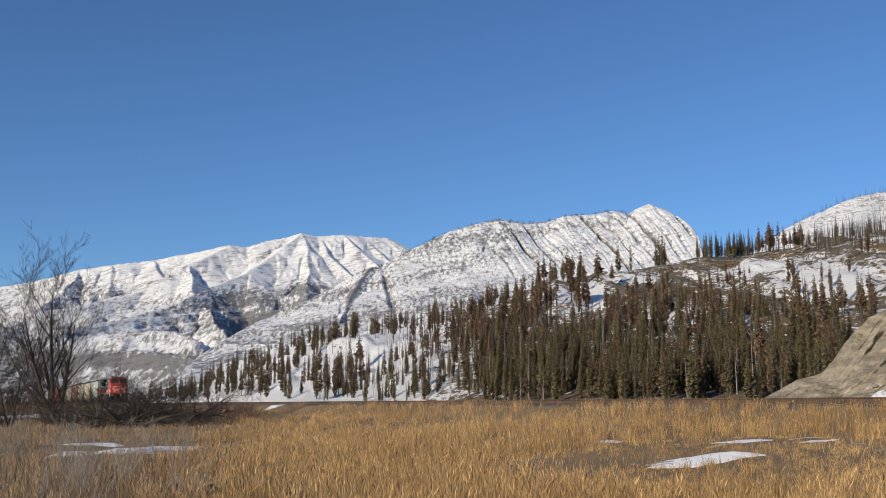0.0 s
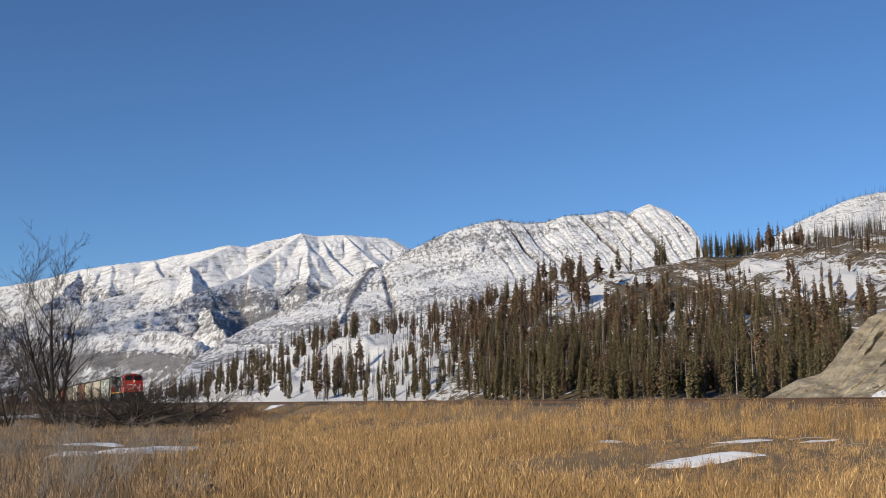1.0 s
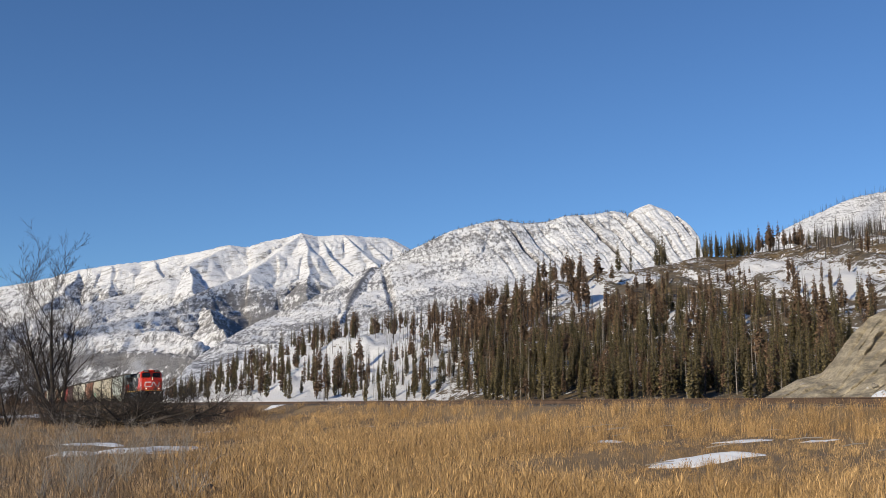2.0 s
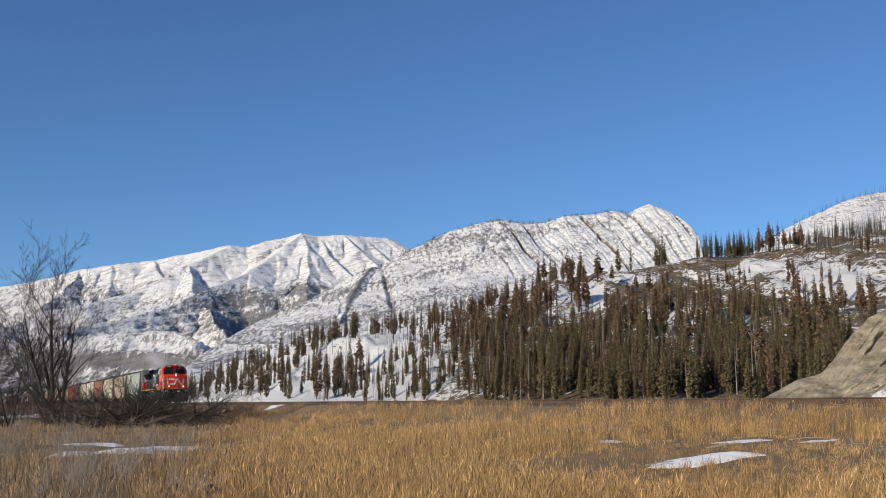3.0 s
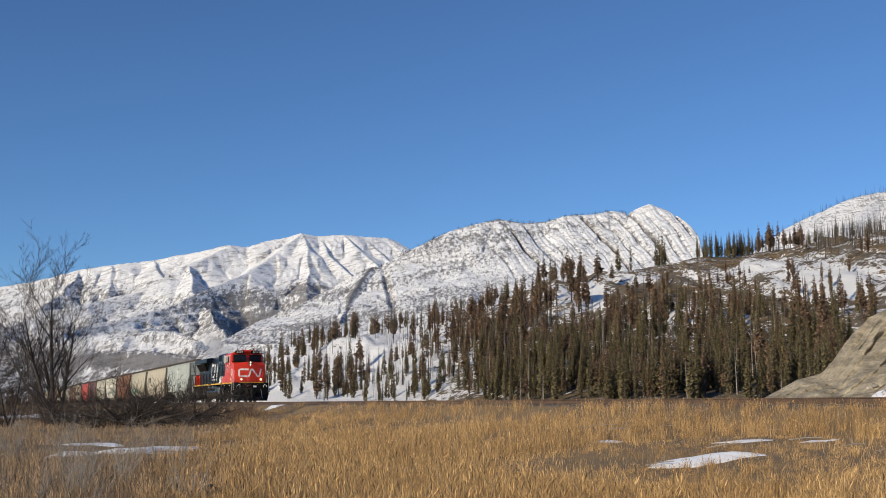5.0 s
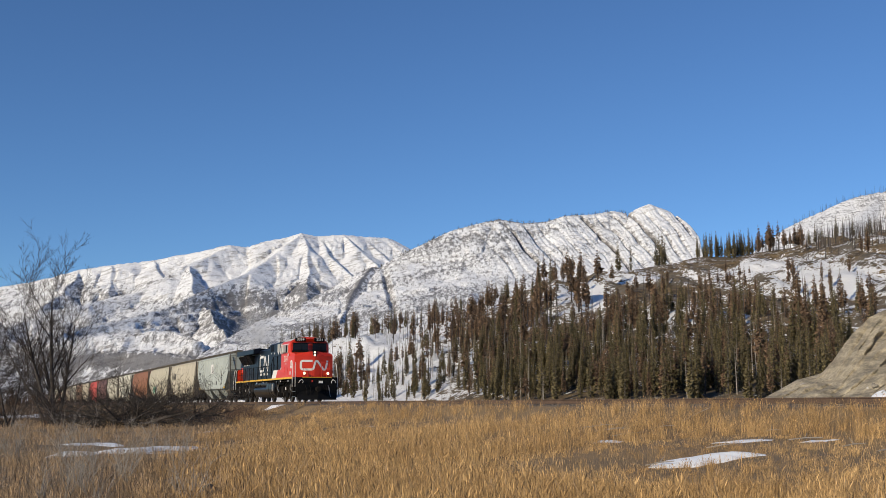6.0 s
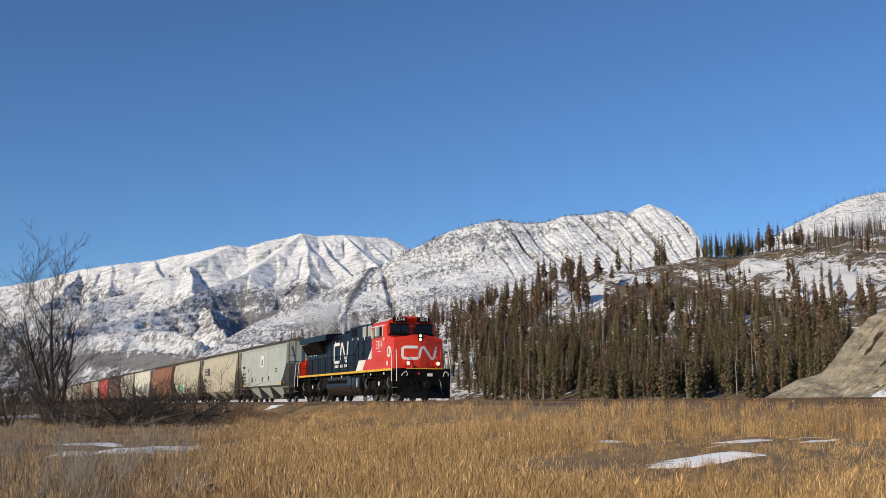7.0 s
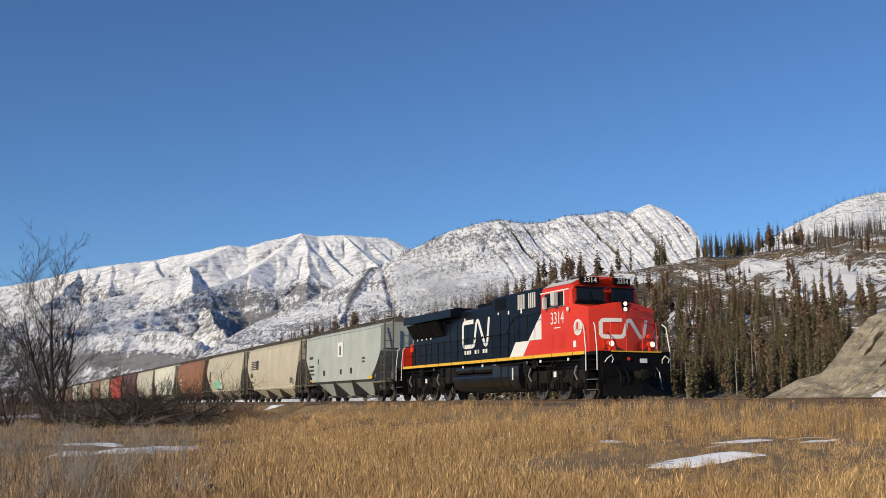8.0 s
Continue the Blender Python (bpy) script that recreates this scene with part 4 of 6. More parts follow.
    for x0, x1 in ((-13.0, -11.2), (-11.0, -9.1)):
        for sgn in (-1, 1):
            bm = rod((x0 + 0.06, sgn * 1.22, 1.36), (x1 - 0.06, sgn * 1.22, 1.36), 0.21, 18)
            rod((x0, sgn * 1.22, 1.36), (x0 + 0.06, sgn * 1.22, 1.36), 0.12, 18, bm, 0.21)
            rod((x1 - 0.06, sgn * 1.22, 1.36), (x1, sgn * 1.22, 1.36), 0.21, 18, bm, 0.12)
            part("air_reservoir", bm, TANK, tank, "dark air reservoir", smooth=False)
    for x in (-14.3, -13.55):
        part("battery_box", box(x, x + 0.6, -1.4, -1.0, 0.78, 1.5, 0.03), GRIME, loco)
    part("pipe", tube([(-19.6, -1.3, 1.45), (-14.0, -1.3, 1.42), (-6.4, -1.36, 1.48), (-1.3, -1.3, 1.42)], 0.03, 6), GRIME, loco)
    for x, w, z0, z1 in ((-14.9, 0.45, 1.12, 1.52), (-6.2, 0.5, 1.05, 1.54), (-5.4, 0.35, 1.22, 1.56), (-1.55, 0.4, 1.1, 1.55), (-17.6, 0.5, 1.2, 1.55)):
        part("equipment_box", box(x, x + w, -1.42, -1.05, z0, z1, 0.03), BLACK, loco)
    for x in (-15.6, -12.1, -10.0, -5.75, -4.6, -2.4):
        part("jack_pad", box(x, x + 0.13, -1.49, -1.45, 1.42, 1.53, 0.01), SILVER if int(x) % 2 else WHITE, loco)
    for x0, x1 in ((-6.1, -4.9), (-5.0, -3.6), (-18.6, -17.2)):
        part("air_pipe", tube([(x0, -1.40, 1.50), (x0 + 0.15, -1.42, 1.30), (x1 - 0.15, -1.42, 1.26), (x1, -1.40, 1.50)], 0.028, 6), GRIME, loco)
    part("brake_gear", tube([(-6.2, -1.3, 1.3), (-6.0, -1.3, 0.8), (-5.9, -1.2, 0.5)], 0.06, 8), GRIME, loco)
    loco_truck(-3.75, loco)
    loco_truck(-L + 3.75, loco)
    return loco


loco = build_locomotive()

# ---- grain hopper cars ----
def car_paint(name, c, rust, streak=0.3, dirt=(0.16, 0.12, 0.085)):
    """Weathered freight-car paint: streaks that run down, rust blooms and road dust."""
    m, nt, b = nodes_of(name)
    v = coords(nt)
    big = noise_tex(nt, v, 0.7, 5)
    run = noise_tex(nt, coords(nt, (2.6, 2.6, 0.16)), 1.0, 5, 0.65)
    fine = noise_tex(nt, v, 16, 5)
    col = mix(nt, ramp(nt, big, [(0.35, 0.0), (0.7, 1.0)]), c, tuple(x * 0.84 for x in c))
    col = mix(nt, maths(nt, "MULTIPLY", ramp(nt, run, [(0.50, 0.0), (0.74, 1.0)]), streak), col, dirt)
    f = maths(nt, "ADD", maths(nt, "MULTIPLY", big, 0.5), maths(nt, "MULTIPLY", run, 0.5))
    col = mix(nt, ramp(nt, f, [(0.66 - rust * 0.3, 0.0), (0.80 - rust * 0.3, 0.85)]), col, mix(nt, fine, (0.16, 0.055, 0.022), (0.30, 0.13, 0.05)))
    nt.links.new(col, b.inputs["Base Color"])
    b.inputs["Roughness"].default_value = 0.62
    bump(nt, b, fine, 0.06, 0.01)
    return m


CAR_FRAME = surface("car_frame_grey", (0.07, 0.060, 0.048), (0.18, 0.155, 0.125), 1.4, 12, 0.75, relief=0.25)
GRAFFITI = [surface("spray_green", (0.16, 0.42, 0.26), (0.24, 0.52, 0.36), 2, 9, 0.6, relief=0.02),
            surface("spray_grey", (0.20, 0.22, 0.19), (0.34, 0.35, 0.30), 2, 9, 0.6, relief=0.02)]


def car_truck(cx, parent):
    bm = bmesh.new()
    for sgn in (-1, 1):
        prism([(cx - 1.15, 0.60), (cx - 1.05, 0.36), (cx - 0.72, 0.36), (cx - 0.45, 0.22), (cx + 0.45, 0.22), (cx + 0.72, 0.36), (cx + 1.05, 0.36), (cx + 1.15, 0.60), (cx + 0.5, 0.78), (cx - 0.5, 0.78)],
              sgn * 0.93, sgn * 1.10, "y", 0.02, bm)
        for dx in (-0.89, 0.89):
            rod((cx + dx, sgn * 1.0, 0.457), (cx + dx, sgn * 1.19, 0.457), 0.13, 12, bm)
    box(cx - 0.25, cx + 0.25, -1.0, 1.0, 0.45, 0.75, 0.02, bm)
    t = part("truck", bm, GRIME, parent, "rusty two-axle truck")
    for dx in (-0.18, 0.0, 0.18):
        part("spring", coil(cx + dx, -1.13, 0.30, 0.56, 0.075), BLACK, t)
    for dx in (-0.89, 0.89):
        wheelset(cx + dx, 0.457, parent)


def hopper_car(length, paint, label, floor, bulge, bays, marks):
    """A covered hopper; x = 0 is its front coupling face, it reaches back to -length."""
    car = thing("hopper_car", label, "freight car", "hopper cars of the train")
    e0, e1 = -1.05, -length + 1.05                                   # ends of the body
    def half(z):
        return 1.53 - bulge * ((z - 2.7) / 1.5) ** 2
    def low(x):
        d = min(e0 - x, x - e1)
        return floor + (2.75 - floor) * max(0.0, 1 - (max(d, 0) / 1.9)) ** 1.6
    secs = []
    xs = sorted(set([e0, e0 - 0.12, e0 - 0.3, e0 - 0.6, e0 - 1.0, e0 - 1.5, e0 - 1.9, e1, e1 + 0.12, e1 + 0.3, e1 + 0.6, e1 + 1.0, e1 + 1.5, e1 + 1.9] + list(np.linspace(e0 - 1.9, e1 + 1.9, 9)[1:-1])))
    for x in xs:
        zb = low(x)
        zs = np.linspace(zb, 4.12, 9)
        right = [(x, -half(z), z) for z in zs]
        roof = [(x, y, 4.12 + 0.36 * (1 - (abs(y) / half(4.12)) ** 2.2)) for y in (-1.25, -0.8, -0.3, 0.3, 0.8, 1.25)]
        left = [(x, half(z), z) for z in zs[::-1]]
        secs.append(right + roof + left)
    body = part("body", loft(secs), paint, car)
    # seams and sills
    n = 11 if bulge < 0.1 else 8
    for sgn in (-1, 1):
        for k in range(1, n):
            x = e0 - 1.9 + (e1 - e0 + 3.8) * k / n
            ring = [Vector((x, sgn * (half(z) + 0.004), z)) for z in np.linspace(floor + 0.12, 4.1, 6)]
            part("rib", tube(ring, 0.022 if bulge < 0.1 else 0.012, 4), paint, body)
        part("side_sill", box(e1 + 1.5, e0 - 1.5, sgn * (half(floor) - 0.04), sgn * (half(floor) + 0.035), floor - 0.10, floor + 0.12, 0.01), paint, body)
        part("eave", box(e1, e0, sgn * (half(4.1) - 0.02), sgn * (half(4.1) + 0.04), 4.06, 4.15, 0.01), paint, body)
        for x in (e0 - 1.5, e1 + 1.5):
            part("sill_stripe", box(x - 0.5, x + 0.2, sgn * (half(floor) + 0.036), sgn * (half(floor) + 0.042), floor - 0.06, floor + 0.08), YELLOW, body)
    # discharge bays
    span = (e1 - e0) + 3.6
    for k in range(bays):
        c = e0 - 1.8 + span * (k + 0.5) / bays
        w = abs(span) / bays * 0.5
        bay = part("hopper_bay", loft([[(c - w * 0.98, -1.38, floor - 0.02), (c + w * 0.98, -1.38, floor - 0.02), (c + w * 0.98, 1.38, floor - 0.02), (c - w * 0.98, 1.38, floor - 0.02)],
                                       [(c - 0.55, -0.62, 0.34), (c + 0.35, -0.62, 0.34), (c + 0.35, 0.62, 0.34), (c - 0.55, 0.62, 0.34)]]), paint, car)
        part("outlet_gate", box(c - 0.6, c + 0.42, -0.85, 0.85, 0.22, 0.34, 0.02), CAR_FRAME, bay)
    # under frame, end platforms, couplers, ladders
    part("centre_sill", box(-length + 0.5, -0.5, -0.3, 0.3, 0.80, 1.06, 0.02), CAR_FRAME, car)
    for front in (True, False):
        X = (lambda d: -d) if front else (lambda d: -length + d)
        bm = box(X(0.45), X(2.6), -1.45, 1.45, 1.00, 1.10, 0.01)
        plat = part("end_platform", bm, CAR_FRAME, car)
        part("coupler", add(box(X(-0.0), X(0.6), -0.11, 0.11, 0.76, 0.98, 0.02), box(X(-0.06), X(0.18), -0.17, 0.15, 0.70, 1.02, 0.05)), GRIME, car)
        part("slope_sheet", loft([[(X(0.95), -1.40, 2.9), (X(0.95), 1.40, 2.9), (X(1.05), 1.40, 2.9), (X(1.05), -1.40, 2.9)], [(X(2.75), -1.3, 1.12), (X(2.75), 1.3, 1.12), (X(2.95), 1.3, 1.12), (X(2.95), -1.3, 1.12)]]), paint, car)
        part("reservoir", rod((X(1.2), -0.75, 1.42), (X(1.2), 0.55, 1.42), 0.26, 16), CAR_FRAME, plat)
        for sgn in (-1, 1):
            for y in (1.45, 0.95):
                part("end_post", box(X(0.55), X(0.62), sgn * y - 0.035, sgn * y + 0.035, 0.6, 4.3 if y > 1 else 4.42), CAR_FRAME, plat)
            bm = bmesh.new()
            for k in range(9):
                rod((X(0.56), sgn * 0.95, 0.75 + k * 0.42), (X(0.56), sgn * 1.45, 0.75 + k * 0.42), 0.016, 5, bm)
            part("ladder", bm, CAR_FRAME, plat)
            bm = bmesh.new()
            for k in range(5):
                rod((X(0.62), sgn * 1.47, 0.70 + k * 0.42), (X(1.08), sgn * 1.47, 0.70 + k * 0.42), 0.016, 5, bm)
            rod((X(1.08), sgn * 1.47, 0.6), (X(1.08), sgn * 1.47, 2.5), 0.02, 5, bm)
            part("side_ladder", bm, CAR_FRAME, plat)
            part("brace", rod((X(0.6), sgn * 1.4, 1.1), (X(0.95), sgn * 1.35, 4.1), 0.035, 6), CAR_FRAME, plat)
        part("crossover_board", box(X(0.30), X(0.60), -1.3, 1.3, 1.15, 1.2), CAR_FRAME, plat)
        car_truck(X(1.95 + 0.0), car)
    # roof walk with its brackets, hatches
    walkway = part("roof_walk", box(-length + 0.45, -0.45, -0.80, -0.42, 4.57, 4.60), CAR_FRAME, car)
    part("roof_walk", box(-length + 0.45, -0.45, 0.42, 0.80, 4.57, 4.60), CAR_FRAME, car)
    for k in range(17):
        x = -0.5 - (length - 1.0) * k / 16
        for y in (-0.65, 0.65):
            part("bracket", box(x - 0.02, x + 0.02, y - 0.3, y + 0.3, 4.30, 4.57), CAR_FRAME, walkway)
    part("hatch_trough", box(e1 + 0.6, e0 - 0.6, -0.26, 0.26, 4.44, 4.57, 0.03), paint, car)
    # stencils
    y = -(1.53 + 0.016)
    for (x0, z0, w, h, mat_, dense) in marks:
        bm = bmesh.new()
        if dense == 0:
            box(x0, x0 + w, y - 0.006, y, z0, z0 + h, 0, bm)
        else:
            for k in range(dense):
                a = w / dense
                box(x0 + k * a, x0 + k * a + a * 0.68, y - 0.004, y + 0.002, z0, z0 + h, 0, bm)
        tagged(part("stencil", bm, mat_, body), kind="stuff" if dense else "")
    return car


STENCIL = surface("stencil_black", (0.03, 0.03, 0.032), (0.06, 0.06, 0.06), 2, 9, 0.6, relief=0.0)
PALE = (0.52, 0.54, 0.52)
CAR_LOOKS = [
    ("grey_car_paint", (0.43, 0.47, 0.44), 0.02, 0.10, "pale blue-grey covered hopper car with a small white placard"),
    ("tan_car_paint", (0.52, 0.47, 0.36), 0.05, 0.25, "tan covered hopper car with black striped mark"),
    ("sand_car_paint", (0.50, 0.46, 0.35), 0.08, 0.35, "sand-coloured covered hopper car with green spray paint"),
    ("rust_car_paint", (0.27, 0.115, 0.055), 0.45, 0.4, "rusty brown covered hopper car"),
    ("cream_car_paint", (0.70, 0.68, 0.58), 0.03, 0.25, "off-white covered hopper car with grey spray paint"),
    ("stone_car_paint", (0.50, 0.47, 0.38), 0.08, 0.3, "stone-coloured covered hopper car"),
    ("maroon_car_paint", (0.13, 0.055, 0.045), 0.2, 0.3, "dark maroon covered hopper car"),
    ("red_car_paint", (0.50, 0.07, 0.05), 0.08, 0.25, "bright red covered hopper car"),
    ("buff_car_paint", (0.46, 0.40, 0.30), 0.15, 0.4, "dusty buff covered hopper car"),
    ("brown_car_paint", (0.24, 0.13, 0.07), 0.3, 0.4, "brown weathered covered hopper car"),
]
ORDER = [0, 1, 2, 3, 4, 5, 6, 7, 8, 9, 5, 8, 4, 3, 5, 9, 8]
PAINTS = {}
cars = []
for i, k in enumerate(ORDER):
    name, c, rust, streak, label = CAR_LOOKS[k]
    if k not in PAINTS:
        PAINTS[k] = car_paint(name, c, rust, streak)
    marks = []
    if i == 0:
        marks = [(-8.9, 2.66, 1.1, 0.9, WHITE, 0), (-8.55, 2.78, 0.35, 0.55, STENCIL, 0), (-15.2, 2.75, 0.9, 0.16, STENCIL, 4), (-15.2, 2.2, 1.1, 0.12, STENCIL, 7), (-15.2, 1.95, 1.1, 0.12, STENCIL, 6),
                 (-15.2, 1.7, 1.2, 0.1, STENCIL, 8), (-13.2, 2.4, 0.2, 0.3, STENCIL, 0), (-12.0, 1.62, 0.4, 0.32, STENCIL, 3), (-8.4, 1.62, 0.35, 0.30, STENCIL, 3), (-6.4, 1.62, 0.45, 0.34, STENCIL, 3), (-4.2, 2.4, 0.6, 0.1, STENCIL, 5), (-4.2, 2.2, 0.5, 0.1, STENCIL, 4)]
    elif i == 1:
        marks = [(-15.4, 2.55 + j * 0.14, 1.5 + 0.12 * j, 0.075, STENCIL, 0) for j in range(5)] + [(-13.7, 2.52, 0.8, 0.72, STENCIL, 3), (-15.6, 1.95, 0.7, 0.3, STENCIL, 4), (-15.6, 1.5, 0.9, 0.12, STENCIL, 6), (-3.2, 1.3, 0.5, 0.4, STENCIL, 3)]
    elif i == 2:
        marks = [(-12.8, 1.25, 2.6, 0.7, GRAFFITI[0], 0), (-10.4, 1.2, 1.2, 0.9, WHITE, 4), (-4.0, 1.3, 0.6, 0.4, WHITE, 3), (-15.4, 1.9, 0.5, 1.0, STENCIL, 2)]
    elif i == 4:
        marks = [(-11.0, 1.3, 3.2, 0.9, GRAFFITI[1], 4), (-6.0, 1.2, 3.4, 1.3, GRAFFITI[1], 5)]
    elif i < 8:
        marks = [(-14.8, 2.3, 1.1, 0.2, STENCIL if k not in (3, 6) else WHITE, 5), (-14.8, 1.9, 1.3, 0.12, STENCIL if k not in (3, 6) else WHITE, 7)]
    cars.append(hopper_car(17.08 if i == 0 else 17.93, PAINTS[k], label, 1.32 if i == 0 else 1.02, 0.03 if i == 0 else (0.0, 0.16, 0.2, 0.22)[i % 4] + 0.03, 3, marks))

# ---- the railway: ballast, sleepers, rails ----
BALLAST = surface("ballast", (0.065, 0.053, 0.042), (0.20, 0.165, 0.13), 3, 26, 0.95, relief=1.0, depth=0.06)
RUST = surface("rusty_rail", (0.060, 0.038, 0.026), (0.13, 0.082, 0.055), 2, 22, 0.8, relief=0.2)
SLEEPER = surface("sleeper_wood", (0.055, 0.044, 0.035), (0.15, 0.125, 0.10), 2, 16, 0.9, relief=0.5, per_object=0.3)


def ballast():
    s = np.r_[np.arange(-40, 140, 0.35), np.arange(140, 800, 4)]
    w = np.array([-3.6, -3.0, -2.4, -1.9, -1.5, -0.7, 0.0, 0.7, 1.5, 1.9, 2.2, 2.5, 2.8, 3.1, 3.5, 3.9])
    S, W = np.meshgrid(s, w)
    Z = np.interp(np.abs(W), [1.5, 1.9, 3.9], [-0.20, -0.26, -1.05]) + (fbm(S * 2.2, W * 2.2, 3, 61) - 0.5) * 0.14 * (np.abs(W) > 1.3)
    X = ACROSS.x * (OFF - W) + ALONG.x * S
    Y = ACROSS.y * (OFF - W) + ALONG.y * S
    tagged(grid_object("ballast", np.stack((X, Y, Z + RAIL_Z), -1), BALLAST), "grey-brown crushed stone railway ballast", "ballast", kind="structure")


def rails():
    track = thing("railway_track", "single railway track with rusty rails on wooden sleepers", "railway", kind="structure")
    prof = [(-0.075, -0.18), (0.075, -0.18), (0.075, -0.165), (0.012, -0.14), (0.012, -0.04), (0.036, -0.032), (0.036, -0.004), (0.03, 0.0), (-0.03, 0.0), (-0.036, -0.004), (-0.036, -0.032), (-0.012, -0.04), (-0.012, -0.14), (-0.075, -0.165)]
    for side in (-1, 1):
        secs = [[tuple(line_point(s, side * 0.755 + p[0], p[1])) for p in prof] for s in (-40, 800)]
        part("rail", loft(secs), RUST, track, "rusty steel rail")
    bm = box(-1.3, 1.3, -0.115, 0.115, -0.33, -0.175, 0.012)
    me = bpy.data.meshes.new("sleeper")
    bm.to_mesh(me)
    bm.free()
    me.materials.append(SLEEPER)
    rng = random.Random(4)
    for k in range(230):
        ob = new("sleeper", me)
        ob.parent = track
        ob.matrix_local = Matrix.Translation(line_point(8 + k * 0.53 + rng.uniform(-0.02, 0.02), 0, rng.uniform(-0.012, 0.0))) @ pose(0, 0, 0, 0, 0, math.degrees(PHI) + rng.uniform(-1, 1))


ballast()
rails()

# ---- plants and rocks ----
SPRUCE = surface("spruce_needles", (0.105, 0.088, 0.040), (0.205, 0.165, 0.082), 0.5, 3, 0.8, relief=0.0, island=0.40)
PINE = surface("browned_needles", (0.135, 0.088, 0.054), (0.245, 0.158, 0.098), 0.5, 3, 0.8, relief=0.0, island=0.40)
BARK = surface("conifer_bark", (0.07, 0.055, 0.045), (0.15, 0.125, 0.105), 2, 14, 0.9, relief=0.4)
PALE_WOOD = surface("bleached_dead_wood", (0.20, 0.175, 0.145), (0.42, 0.38, 0.33), 2, 14, 0.9, relief=0.3)
CHARRED = surface("charred_bark", (0.024, 0.020, 0.018), (0.090, 0.075, 0.066), 2, 14, 0.9, relief=0.4)
TWIG = surface("bare_twigs", (0.030, 0.022, 0.018), (0.075, 0.054, 0.042), 2, 14, 0.85, relief=0.3)
BRUSH = surface("brown_brush", (0.07, 0.04, 0.028), (0.15, 0.09, 0.06), 1, 8, 0.9, relief=0.0, island=0.35)
STRAW = surface("dry_straw", (0.32, 0.192, 0.076), (0.56, 0.362, 0.158), 0.35, 3, 0.75, relief=0.0, island=0.68)
WEED = surface("grey_brown_weeds", (0.21, 0.138, 0.076), (0.41, 0.285, 0.168), 0.35, 3, 0.85, relief=0.0, island=0.45)
SNOW = surface("old_snow", (0.74, 0.77, 0.82), (0.88, 0.89, 0.90), 1.2, 14, 0.7, relief=0.5, depth=0.03)


def spike(base, tip, r, sides=5, bend=0.0):
    """A tapered stem as arrays."""
    b, t = np.array(base, float), np.array(tip, float)
    d = t - b
    d = d / np.linalg.norm(d)
    n = np.cross(d, (0.3, 0.9, 0.1))
    n /= np.linalg.norm(n)
    m = np.cross(d, n)
    a = np.arange(sides) * 2 * math.pi / sides
    ring = b + r * (np.cos(a)[:, None] * n + np.sin(a)[:, None] * m)
    v = np.vstack((ring, t))
    f = [(i, (i + 1) % sides, sides) for i in range(sides)]
    return v, np.array(f)


def gather(pieces):
    vs, fs, n = [], [], 0
    for v, f in pieces:
        vs.append(v)
        fs.append(f + n)
        n += len(v)
    return np.vstack(vs), np.vstack(fs)


def conifer(seed, h, slim, start, fullness):
    """Stem and crown of a conifer as arrays: whorls of drooping fronds of uneven reach, with gaps."""
    rng = np.random.RandomState(seed)
    stem = spike((0, 0, -0.4), (rng.uniform(-.15, .15), rng.uniform(-.15, .15), h), 0.016 * h, 6)
    pieces = []
    z, side = h * start, rng.uniform(0.8, 1.2, 8)
    while z < h * 0.985:
        rel = (z / h - start) / (1 - start)
        reach = slim * h * (1 - rel) ** 0.75 * (0.55 + 0.45 * min(1, rel * 5)) + 0.10
        for a in np.arange(0, 2 * math.pi, 2 * math.pi / (8 if rel < 0.7 else 5)) + rng.uniform(0, 6.3):
            if rng.rand() > fullness:
                continue
            a = a + rng.uniform(-0.4, 0.4)
            r = reach * rng.uniform(0.55, 1.2) * side[int((a % 6.283) / 0.786) % 8]
            o, t = np.array((math.cos(a), math.sin(a), 0)), np.array((-math.sin(a), math.cos(a), 0))
            base = np.array((0, 0, z + rng.uniform(-.1, .1)))
            tip = base + o * r + np.array((0, 0, -r * rng.uniform(0.15, 0.5)))
            mid = base + o * r * 0.5 + np.array((0, 0, -r * 0.08))
            w = r * rng.uniform(0.20, 0.34)
            drop = mid + o * r * 0.1 + np.array((0, 0, -0.10 * h / 10 - r * 0.38))
            v = np.vstack((base, mid + t * w, tip, mid - t * w, drop))
            pieces.append((v, np.array(((0, 1, 2), (0, 2, 3), (0, 4, 2), (1, 4, 3)))))
        z += h * rng.uniform(0.034, 0.05)
    pieces.append(spike((0, 0, h * 0.93), (0, 0, h * 1.02), 0.05, 4))
    return stem, gather(pieces)


def burnt_stem(seed, h):
    rng = np.random.RandomState(seed)
    pieces = [spike((0, 0, -0.4), (rng.uniform(-.3, .3), rng.uniform(-.3, .3), h), 0.015 * h, 5)]
    for k in range(12):
        z, a, r = h * rng.uniform(0.25, 0.95), rng.uniform(0, 6.3), rng.uniform(0.3, 0.9)
        pieces.append(spike((0, 0, z), (math.cos(a) * r, math.sin(a) * r, z - r * 0.25), 0.035, 3))
    return gather(pieces)


def mesh_from(name, arrays, material):
    ob = joined_tris(name, arrays[0], arrays[1], material)
    me = ob.data
    bpy.data.objects.remove(ob)
    return me


